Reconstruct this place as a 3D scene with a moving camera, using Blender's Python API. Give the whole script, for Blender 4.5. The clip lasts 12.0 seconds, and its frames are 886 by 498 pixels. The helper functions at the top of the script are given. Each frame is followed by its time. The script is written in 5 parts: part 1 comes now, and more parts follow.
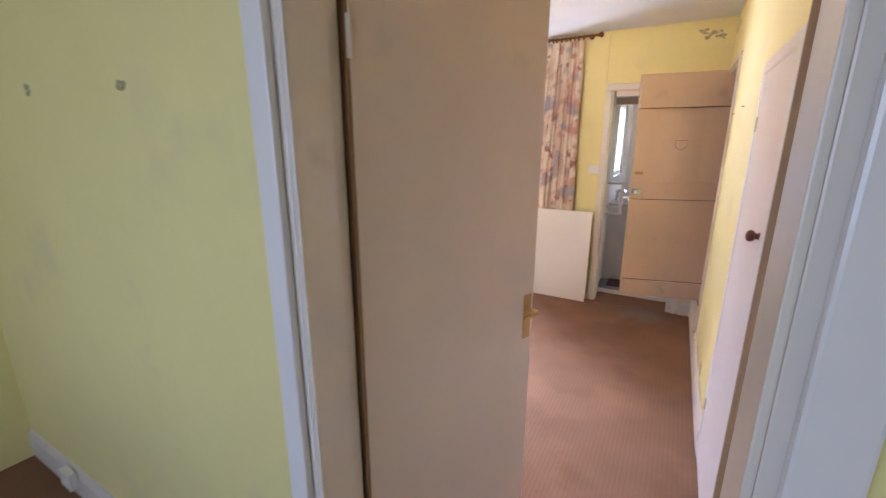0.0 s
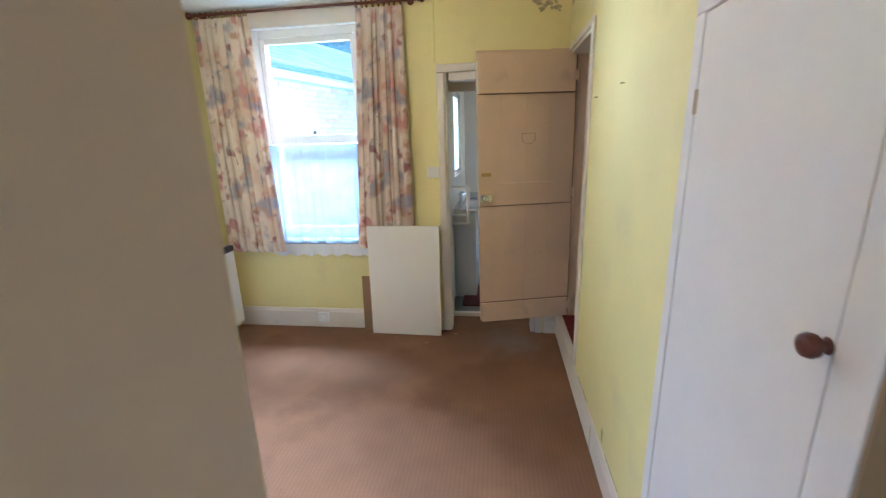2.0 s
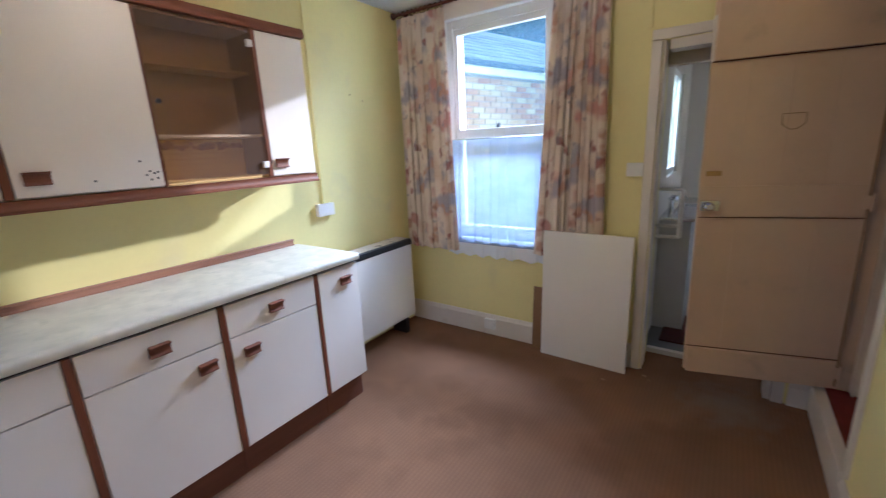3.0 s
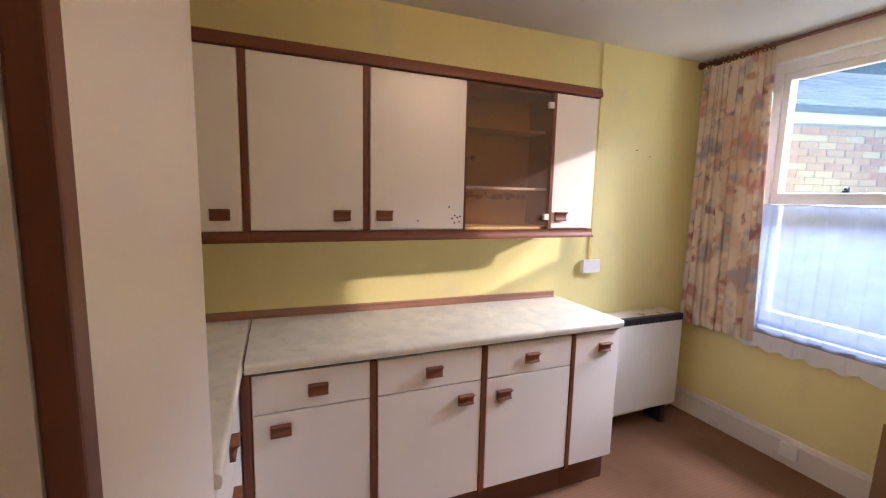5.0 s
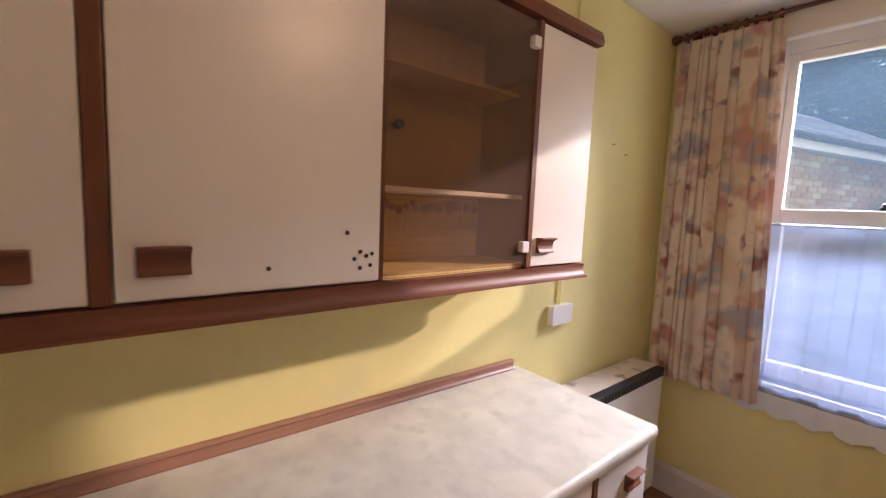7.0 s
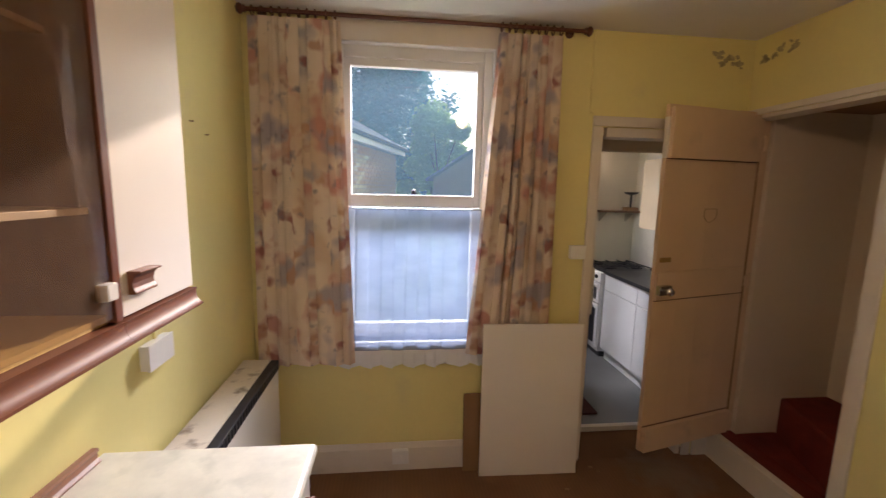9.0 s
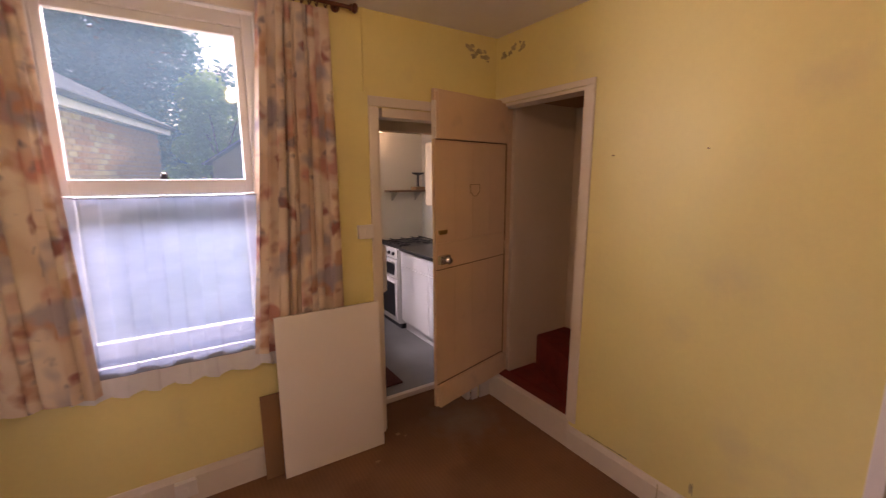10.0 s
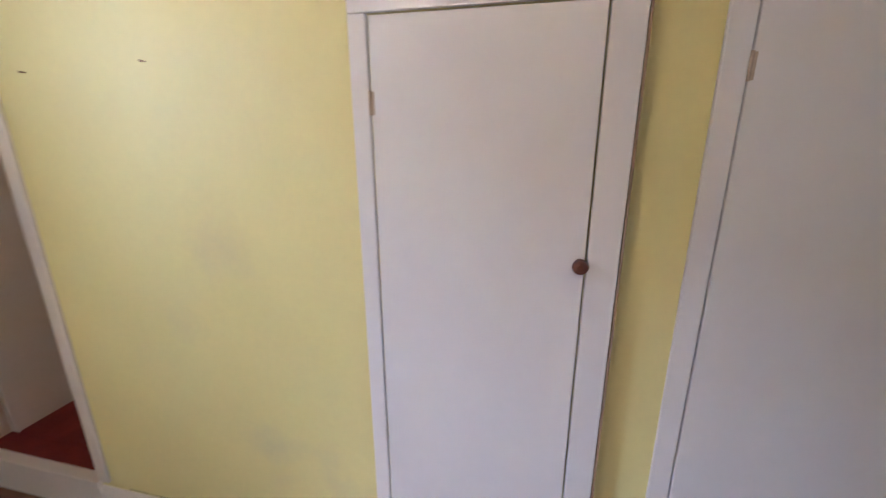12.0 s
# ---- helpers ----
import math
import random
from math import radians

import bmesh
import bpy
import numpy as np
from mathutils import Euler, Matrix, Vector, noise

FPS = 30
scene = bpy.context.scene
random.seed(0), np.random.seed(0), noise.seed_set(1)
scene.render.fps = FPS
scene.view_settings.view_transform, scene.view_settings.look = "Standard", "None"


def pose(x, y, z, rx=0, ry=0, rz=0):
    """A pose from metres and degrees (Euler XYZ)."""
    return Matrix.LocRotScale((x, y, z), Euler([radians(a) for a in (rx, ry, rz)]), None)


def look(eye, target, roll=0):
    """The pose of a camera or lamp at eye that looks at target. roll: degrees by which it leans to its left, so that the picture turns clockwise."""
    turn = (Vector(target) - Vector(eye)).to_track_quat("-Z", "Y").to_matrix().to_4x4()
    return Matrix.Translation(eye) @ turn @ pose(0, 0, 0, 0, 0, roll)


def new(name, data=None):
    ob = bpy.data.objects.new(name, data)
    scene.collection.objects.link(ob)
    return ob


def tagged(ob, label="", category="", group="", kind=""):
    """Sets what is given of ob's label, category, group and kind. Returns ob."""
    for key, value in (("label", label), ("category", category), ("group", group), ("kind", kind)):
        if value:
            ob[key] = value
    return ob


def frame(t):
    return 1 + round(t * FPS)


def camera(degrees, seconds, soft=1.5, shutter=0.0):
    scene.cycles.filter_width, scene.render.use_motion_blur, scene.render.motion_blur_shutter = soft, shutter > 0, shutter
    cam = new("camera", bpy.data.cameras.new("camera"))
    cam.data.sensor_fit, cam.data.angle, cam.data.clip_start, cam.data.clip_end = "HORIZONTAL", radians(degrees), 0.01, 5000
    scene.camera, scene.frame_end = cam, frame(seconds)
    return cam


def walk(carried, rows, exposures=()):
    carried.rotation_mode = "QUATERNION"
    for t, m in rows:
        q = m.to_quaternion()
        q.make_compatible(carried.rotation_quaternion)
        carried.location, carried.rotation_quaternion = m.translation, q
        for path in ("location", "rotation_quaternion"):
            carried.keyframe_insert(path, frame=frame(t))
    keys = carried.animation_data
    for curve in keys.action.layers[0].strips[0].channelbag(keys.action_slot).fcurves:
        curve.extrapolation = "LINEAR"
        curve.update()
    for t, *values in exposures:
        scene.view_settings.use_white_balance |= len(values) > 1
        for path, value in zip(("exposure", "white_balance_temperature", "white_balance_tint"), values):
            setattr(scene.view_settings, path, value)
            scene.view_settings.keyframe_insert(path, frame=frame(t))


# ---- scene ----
cam = camera(94.3, 12.0, soft=1.2, shutter=0.2)
EXPOSURES = [
    (0.0, 3.1, 5200, 26), (0.5, 3.1, 5250, 12), (1.0, 3.1, 5100, 10), (1.5, 3.05, 5000, 10), (2.0, 2.6, 4700, 8), (2.5, 2.1, 4650, 8), (3.0, 1.8, 4800, 16),
    (3.7, 1.8, 5000, 20), (5.5, 1.85, 6050, 30), (6.7, 1.5, 6250, 34), (8.5, 1.2, 6350, 22), (9.0, 1.3, 6600, 24), (9.5, 1.3, 7050, 40), (10.0, 1.5, 7350, 46), (10.5, 1.55, 7300, 50),
    (11.0, 1.8, 7000, 48), (11.5, 2.1, 5500, 20), (12.0, 2.4, 4950, 18),
]
PATH = [
    (0, (0.37, -0.647, 1.496), (-0.577, 1.043, 1.001), 0.1),
    (0.5, (0.302, -0.404, 1.489), (-0.202, 1.456, 0.954), 0.4),
    (1, (0.187, -0.147, 1.478), (0.131, 1.781, 0.949), -0.3),
    (1.5, (0.135, 0.107, 1.491), (0.202, 2.031, 0.951), -0.8),
    (2, (0.166, 0.377, 1.508), (-0.096, 2.291, 0.99), -1.8),
    (2.5, (0.18, 0.608, 1.461), (-0.427, 2.455, 0.991), -2.0),
    (3, (0.153, 0.772, 1.451), (-0.96, 2.362, 0.969), -2.7),
    (3.5, (0.075, 0.8, 1.443), (-1.463, 1.982, 0.956), -2.4),
    (5.3, (-0.033, 0.704, 1.499), (-1.874, 1.453, 1.275), 1.8),
    (5.5, (-0.089, 0.741, 1.494), (-1.922, 1.517, 1.292), 2.0),
    (6, (-0.351, 0.921, 1.505), (-2.175, 1.719, 1.311), 3.1),
    (6.5, (-0.691, 1.003, 1.499), (-2.443, 1.945, 1.291), 3.5),
    (6.7, (-0.85, 1.041, 1.501), (-2.535, 2.099, 1.299), 3.0),
    (8.3, (-1.318, 1.26, 1.597), (-1.801, 3.182, 1.325), 2.0),
    (8.5, (-1.363, 1.254, 1.603), (-1.624, 3.218, 1.329), 1.8),
    (9, (-1.291, 1.254, 1.602), (-1.073, 3.221, 1.312), 1.3),
    (9.5, (-1.265, 1.281, 1.609), (-0.597, 3.138, 1.288), 0.5),
    (10, (-1.179, 1.262, 1.586), (-0.109, 2.914, 1.23), -0.0),
    (10.5, (-1.111, 1.264, 1.592), (0.288, 2.629, 1.17), -0.6),
    (11, (-1.005, 1.251, 1.564), (0.617, 2.317, 1.085), -1.0),
    (11.5, (-0.711, 1.16, 1.506), (1.062, 1.93, 0.992), -0.9),
    (11.9, (-0.406, 1.054, 1.506), (1.443, 1.601, 0.976), 0.0),
    (12, (-0.332, 1.056, 1.517), (1.533, 1.506, 0.952), -0.3),
]
walk(cam, [(t, look(eye, target, roll)) for t, eye, target, roll in PATH], EXPOSURES)

# ---- world, sun and large lights ----
SUN_WAY = Vector((-0.49, -1.0, -0.375)).normalized()
world = bpy.data.worlds.new("sky")
scene.world = world
world.use_nodes = True
wn = world.node_tree
sky = wn.nodes.new("ShaderNodeTexSky")
sky.sky_type = "NISHITA"
sky.sun_disc = False
sky.sun_elevation = radians(18.6)
sky.sun_rotation = radians(26.6)
wn.links.new(sky.outputs[0], wn.nodes["Background"].inputs[0])
wn.nodes["Background"].inputs[1].default_value = 0.065

sun = new("sun", bpy.data.lights.new("sun", "SUN"))
sun.data.energy, sun.data.angle, sun.data.color = 1.4, radians(1.3), (1.0, 0.88, 0.72)
sun.rotation_mode = "QUATERNION"
sun.rotation_quaternion = SUN_WAY.to_track_quat("-Z", "Y")


def area(name, m, w, h, power, colour):
    ob = new(name, bpy.data.lights.new(name, "AREA"))
    ob.data.shape, ob.data.size, ob.data.size_y = "RECTANGLE", w, h
    ob.data.energy, ob.data.color = power, colour
    ob.matrix_basis = m
    return ob


# unseen lamp added behind the walk, and the sky's light at the room's window
area("hall_fill", look((-0.6, -2.84, 1.5), (0.0, 0.0, 1.2)), 1.2, 1.3, 2.35, (0.84, 0.91, 1.0))
area("window_daylight", look((-1.25, 4.6, 2.92), (-1.35, 1.0, 1.0)), 1.8, 0.7, 150, (0.88, 0.94, 1.0))
area("window_daylight_west", look((-3.0, 4.2, 1.8), (0.3, 1.9, 1.3)), 1.5, 1.6, 70, (0.88, 0.94, 1.0))


# ---- materials ----
def mat(name, colour, rough=0.6, vary=0.12, scale=3.0, fine=60.0, bump=0.1, metal=0.0, dirt=None, dirt_at=0.62, coat=0.0, stretch=(1, 1, 1)):
    """Two scales of noise on the colour, fine relief, and stains of a second colour."""
    m = bpy.data.materials.new(name)
    m.use_nodes = True
    t = m.node_tree
    b = t.nodes["Principled BSDF"]
    b.inputs["Roughness"].default_value = rough
    b.inputs["Metallic"].default_value = metal
    b.inputs["Coat Weight"].default_value = coat
    co = t.nodes.new("ShaderNodeTexCoord")
    mp = t.nodes.new("ShaderNodeMapping")
    mp.inputs["Scale"].default_value = stretch
    t.links.new(co.outputs["Object"], mp.inputs[0])

    def noise_tex(sc, detail):
        n = t.nodes.new("ShaderNodeTexNoise")
        n.inputs["Scale"].default_value, n.inputs["Detail"].default_value = sc, detail
        t.links.new(mp.outputs[0], n.inputs["Vector"])
        return n

    big, small = noise_tex(scale, 4), noise_tex(fine, 3)
    c = Vector(colour)

    def mix(fac, a, bb, lo=0.3, hi=0.7):
        r = t.nodes.new("ShaderNodeMapRange")
        r.inputs[1].default_value, r.inputs[2].default_value = lo, hi
        t.links.new(fac, r.inputs[0])
        x = t.nodes.new("ShaderNodeMix")
        x.data_type = "RGBA"
        t.links.new(r.outputs[0], x.inputs[0])
        for k, v in ((6, a), (7, bb)):
            if isinstance(v, Vector):
                x.inputs[k].default_value = (*v, 1)
            else:
                t.links.new(v, x.inputs[k])
        return x.outputs[2]

    col = mix(big.outputs[0], c * (1 - vary), Vector([min(1, v * (1 + vary * 0.6)) for v in c]))
    if dirt is not None:
        d = noise_tex(scale * 1.7, 6)
        col = mix(d.outputs[0], col, Vector(dirt), dirt_at, dirt_at + 0.16)
    col2 = mix(small.outputs[0], c * (1 - vary), c)
    x = t.nodes.new("ShaderNodeMix")
    x.data_type = "RGBA"
    x.inputs[0].default_value = 0.25
    t.links.new(col, x.inputs[6]), t.links.new(col2, x.inputs[7])
    t.links.new(x.outputs[2], b.inputs["Base Color"])
    if bump:
        bp = t.nodes.new("ShaderNodeBump")
        bp.inputs["Strength"].default_value, bp.inputs["Distance"].default_value = bump, 0.004
        t.links.new(small.outputs[0], bp.inputs["Height"])
        t.links.new(bp.outputs[0], b.inputs["Normal"])
    return m


def wood(name, colour, dark, rough=0.45, axis=2, scale=28.0):
    """Grain drawn out along one axis."""
    m = bpy.data.materials.new(name)
    m.use_nodes = True
    t = m.node_tree
    b = t.nodes["Principled BSDF"]
    b.inputs["Roughness"].default_value = rough
    co = t.nodes.new("ShaderNodeTexCoord")
    mp = t.nodes.new("ShaderNodeMapping")
    st = [1.0, 1.0, 1.0]
    st[axis] = 0.05
    mp.inputs["Scale"].default_value = st
    n = t.nodes.new("ShaderNodeTexNoise")
    n.inputs["Scale"].default_value, n.inputs["Detail"].default_value = scale * 2, 6
    r = t.nodes.new("ShaderNodeMix")
    r.data_type = "RGBA"
    r.inputs[6].default_value, r.inputs[7].default_value = (*dark, 1), (*colour, 1)
    t.links.new(co.outputs["Object"], mp.inputs[0]), t.links.new(mp.outputs[0], n.inputs["Vector"])
    t.links.new(n.outputs[0], r.inputs[0]), t.links.new(r.outputs[2], b.inputs["Base Color"])
    bp = t.nodes.new("ShaderNodeBump")
    bp.inputs["Strength"].default_value, bp.inputs["Distance"].default_value = 0.12, 0.002
    t.links.new(n.outputs[0], bp.inputs["Height"]), t.links.new(bp.outputs[0], b.inputs["Normal"])
    return m


def glass(name, tint=(1, 1, 1), dust_haze=0.0, veil="Translucent", film=(0.72, 0.8, 0.88)):
    """A thin pane: clear, with a glossy face and a film for dust and painted haze."""
    m = bpy.data.materials.new(name)
    m.use_nodes = True
    t = m.node_tree
    t.nodes.remove(t.nodes["Principled BSDF"])
    a, g, x = t.nodes.new("ShaderNodeBsdfTransparent"), t.nodes.new("ShaderNodeBsdfGlossy"), t.nodes.new("ShaderNodeMixShader")
    a.inputs[0].default_value = (*tint, 1)
    g.inputs["Roughness"].default_value = 0.03
    f, pw, ad = t.nodes.new("ShaderNodeLayerWeight"), t.nodes.new("ShaderNodeMath"), t.nodes.new("ShaderNodeMath")
    f.inputs[0].default_value = 0.5
    pw.operation, ad.operation = "POWER", "MULTIPLY_ADD"
    pw.inputs[1].default_value, ad.inputs[1].default_value, ad.inputs[2].default_value = 4.0, 0.9, 0.035
    t.links.new(f.outputs["Facing"], pw.inputs[0]), t.links.new(pw.outputs[0], ad.inputs[0])
    t.links.new(ad.outputs[0], x.inputs[0]), t.links.new(a.outputs[0], x.inputs[1]), t.links.new(g.outputs[0], x.inputs[2])
    if dust_haze:
        d, y = t.nodes.new("ShaderNodeBsdf" + veil), t.nodes.new("ShaderNodeMixShader")
        d.inputs[0].default_value = (*film, 1)
        y.inputs[0].default_value = dust_haze
        t.links.new(x.outputs[0], y.inputs[1]), t.links.new(d.outputs[0], y.inputs[2])
        x = y
    t.links.new(x.outputs[0], t.nodes["Material Output"].inputs[0])
    return m


YELLOW = mat("yellow_emulsion", (0.82, 0.725, 0.31), 0.5, 0.08, 1.3, 45, 0.16, dirt=(0.68, 0.60, 0.34), dirt_at=0.60)
CEILING = mat("ceiling_paint", (0.80, 0.78, 0.75), 0.85, 0.06, 2.0, 40, 0.15)
CREAM = mat("cream_gloss", (0.76, 0.69, 0.60), 0.35, 0.07, 3.0, 25, 0.06, dirt=(0.55, 0.46, 0.36), dirt_at=0.66)
WHITE = mat("white_gloss", (0.81, 0.77, 0.75), 0.28, 0.05, 2.5, 20, 0.05)
PINKISH = mat("old_pink_gloss", (0.70, 0.505, 0.32), 0.42, 0.08, 3.0, 30, 0.08, dirt=(0.46, 0.33, 0.22), dirt_at=0.64)
BEIGE = mat("beige_gloss", (0.74, 0.59, 0.43), 0.42, 0.06, 3.0, 30, 0.07, dirt=(0.58, 0.45, 0.32), dirt_at=0.66)
LAMINATE = mat("cream_laminate", (0.87, 0.82, 0.75), 0.32, 0.04, 3.0, 200, 0.02)
WORKTOP = mat("mottled_worktop", (0.82, 0.785, 0.67), 0.28, 0.16, 9.0, 60, 0.03, dirt=(0.66, 0.64, 0.54), dirt_at=0.52)
TRIM = wood("brown_trim", (0.26, 0.088, 0.037), (0.115, 0.035, 0.016), 0.5, 1)
TRIM_Z = wood("brown_trim_upright", (0.23, 0.074, 0.030), (0.105, 0.031, 0.014), 0.38, 2)
TANWOOD = wood("bare_tan_wood", (0.42, 0.29, 0.17), (0.30, 0.20, 0.12), 0.6, 2)
BACKING = wood("cabinet_backing", (0.36, 0.22, 0.08), (0.27, 0.16, 0.055), 0.6, 2)
PLINTH = wood("plinth_wood", (0.20, 0.075, 0.042), (0.12, 0.045, 0.026), 0.5, 1)
DARKWOOD = wood("dark_wood", (0.17, 0.048, 0.024), (0.07, 0.02, 0.010), 0.35, 0)
INSIDE = wood("cabinet_inside", (0.20, 0.11, 0.055), (0.12, 0.06, 0.03), 0.5, 2)
BRASS = mat("brass", (0.45, 0.29, 0.11), 0.35, 0.1, 20, 80, 0.03, metal=1.0)
STEEL = mat("steel", (0.6, 0.6, 0.6), 0.25, 0.08, 20, 80, 0.03, metal=1.0)
BLACK = mat("black_plastic", (0.02, 0.02, 0.025), 0.4, 0.2, 20, 80, 0.05)
PLASTIC = mat("white_plastic", (0.80, 0.78, 0.74), 0.35, 0.04, 10, 80, 0.02)
HEATER = mat("heater_enamel", (0.80, 0.77, 0.71), 0.35, 0.05, 4, 60, 0.03)
RUST = mat("rusty_enamel", (0.72, 0.64, 0.54), 0.5, 0.1, 8, 60, 0.1, dirt=(0.10, 0.04, 0.02), dirt_at=0.55)
BOARD = mat("white_board", (0.85, 0.81, 0.74), 0.4, 0.03, 2, 50, 0.02)
CARDBOARD = mat("brown_hardboard", (0.30, 0.17, 0.08), 0.7, 0.1, 5, 60, 0.1)
VINYL = mat("grey_vinyl", (0.18, 0.178, 0.172), 0.45, 0.12, 4, 60, 0.05)
PALE = mat("pale_plaster", (0.72, 0.67, 0.59), 0.7, 0.06, 2, 50, 0.12)
STAIRWALL = mat("stair_plaster", (0.75, 0.64, 0.50), 0.75, 0.07, 2, 40, 0.15)
REDCARPET = mat("red_carpet", (0.19, 0.020, 0.010), 0.95, 0.3, 10, 220, 0.6)
UPVC = mat("white_frame", (0.80, 0.79, 0.77), 0.3, 0.04, 4, 40, 0.03)
# blue tint and film colour outdoor haze and glare into the dusty panes
PANE = glass("window_glass", (0.90, 0.96, 1.0), 0.014, film=(0.48, 0.78, 1.0))
# brown tint and film stand for dust and the glass's dull reflections
CLEAR = glass("cabinet_glass", (0.86, 0.78, 0.68), 0.075, "Diffuse", (0.62, 0.46, 0.37))
UPSTAND = wood("worn_upstand", (0.42, 0.22, 0.14), (0.26, 0.12, 0.075), 0.4, 1)
HEM = mat("white_hem", (0.76, 0.78, 0.82), 0.9, 0.06, 9, 80, 0.1)
FLOWER = mat("faded_flowers", (0.42, 0.24, 0.11), 0.7, 0.5, 40, 90, 0.05)
HINGE = mat("painted_hinge", (0.55, 0.43, 0.31), 0.5, 0.2, 30, 90, 0.1)
FLAKE = mat("flaking_plaster", (0.50, 0.43, 0.25), 0.9, 0.4, 30, 120, 0.5)


def carpet():
    """Brown cord carpet with a small woven grid and worn, darker patches."""
    m = mat("brown_carpet", (0.238, 0.118, 0.056), 0.95, 0.30, 1.6, 160, 0.6, dirt=(0.18, 0.084, 0.036), dirt_at=0.50)
    t = m.node_tree
    b = t.nodes["Principled BSDF"]
    co = t.nodes.new("ShaderNodeTexCoord")
    src = b.inputs["Base Color"].links[0].from_socket
    lines = []
    for d, sc, low in (("X", 15.0, 0.0), ("Y", 15.0, 0.55)):
        w = t.nodes.new("ShaderNodeTexWave")
        w.bands_direction = d
        w.inputs["Scale"].default_value, w.inputs["Distortion"].default_value = sc, 0.4
        t.links.new(co.outputs["Object"], w.inputs["Vector"])
        soft = t.nodes.new("ShaderNodeMapRange")
        soft.inputs[3].default_value = low
        t.links.new(w.outputs["Fac"], soft.inputs[0])
        lines.append(soft.outputs[0])
    mu = t.nodes.new("ShaderNodeMath")
    mu.operation = "MULTIPLY"
    t.links.new(lines[0], mu.inputs[0]), t.links.new(lines[1], mu.inputs[1])
    r = t.nodes.new("ShaderNodeMapRange")
    r.inputs[3].default_value, r.inputs[4].default_value = 0.92, 1.04
    t.links.new(mu.outputs[0], r.inputs[0])
    v = t.nodes.new("ShaderNodeVectorMath")
    v.operation = "MULTIPLY"
    t.links.new(src, v.inputs[0]), t.links.new(r.outputs[0], v.inputs[1])
    # dusty grey wear with a ragged edge before the stair
    far, n, add, fade, x = (t.nodes.new("ShaderNode" + k) for k in ("VectorMath", "TexNoise", "Math", "MapRange", "Mix"))
    far.operation, far.inputs[1].default_value = "DISTANCE", (0.28, 3.24, 0.0)
    n.inputs["Scale"].default_value, n.inputs["Detail"].default_value = 9.0, 6
    add.operation, add.inputs[2].default_value = "MULTIPLY_ADD", -0.22
    add.inputs[1].default_value = 0.5
    t.links.new(co.outputs["Object"], far.inputs[0]), t.links.new(co.outputs["Object"], n.inputs["Vector"])
    t.links.new(n.outputs[0], add.inputs[0])
    both = t.nodes.new("ShaderNodeMath")
    t.links.new(far.outputs["Value"], both.inputs[0]), t.links.new(add.outputs[0], both.inputs[1])
    fade.inputs[1].default_value, fade.inputs[2].default_value, fade.inputs[3].default_value, fade.inputs[4].default_value = 0.06, 0.32, 0.55, 0.0
    t.links.new(both.outputs[0], fade.inputs[0])
    x.data_type = "RGBA"
    t.links.new(fade.outputs[0], x.inputs[0]), t.links.new(v.outputs[0], x.inputs[6])
    x.inputs[7].default_value = (0.22, 0.175, 0.14, 1)
    t.links.new(x.outputs[2], b.inputs["Base Color"])
    return m


CARPET = carpet()


def curtain_cloth():
    """Cream cotton printed with loose rose, rust and grey-blue flowers."""
    m = bpy.data.materials.new("floral_cotton")
    m.use_nodes = True
    t = m.node_tree
    b = t.nodes["Principled BSDF"]
    b.inputs["Roughness"].default_value = 0.9
    co = t.nodes.new("ShaderNodeTexCoord")
    col = None
    for sc, lo, colour in ((4.0, 0.50, (0.70, 0.54, 0.40)), (8.0, 0.55, (0.60, 0.30, 0.24)), (7.0, 0.56, (0.42, 0.38, 0.41)),
                           (11.0, 0.58, (0.58, 0.34, 0.22)), (13.0, 0.61, (0.36, 0.14, 0.12)), (17.0, 0.62, (0.27, 0.24, 0.26))):
        n = t.nodes.new("ShaderNodeTexNoise")
        n.inputs["Scale"].default_value, n.inputs["Detail"].default_value = sc, 2
        mp = t.nodes.new("ShaderNodeMapping")
        mp.inputs["Location"].default_value = (sc * 3.1, sc, sc * 1.7)
        mp.inputs["Scale"].default_value = (1.0, 0.62, 1.0)
        t.links.new(co.outputs["UV"], mp.inputs[0]), t.links.new(mp.outputs[0], n.inputs["Vector"])
        r = t.nodes.new("ShaderNodeMapRange")
        r.inputs[1].default_value, r.inputs[2].default_value = lo, lo + 0.09
        t.links.new(n.outputs[0], r.inputs[0])
        x = t.nodes.new("ShaderNodeMix")
        x.data_type = "RGBA"
        t.links.new(r.outputs[0], x.inputs[0])
        x.inputs[7].default_value = (*colour, 1)
        r.inputs[4].default_value = 0.92
        if col is None:
            x.inputs[6].default_value = (0.82, 0.70, 0.57, 1)
        else:
            t.links.new(col, x.inputs[6])
        col = x.outputs[2]
    t.links.new(col, b.inputs["Base Color"])
    tr = t.nodes.new("ShaderNodeBsdfTranslucent")
    t.links.new(col, tr.inputs[0])
    mx = t.nodes.new("ShaderNodeMixShader")
    mx.inputs[0].default_value = 0.2
    t.links.new(b.outputs[0], mx.inputs[1]), t.links.new(tr.outputs[0], mx.inputs[2])
    t.links.new(mx.outputs[0], t.nodes["Material Output"].inputs[0])
    return m


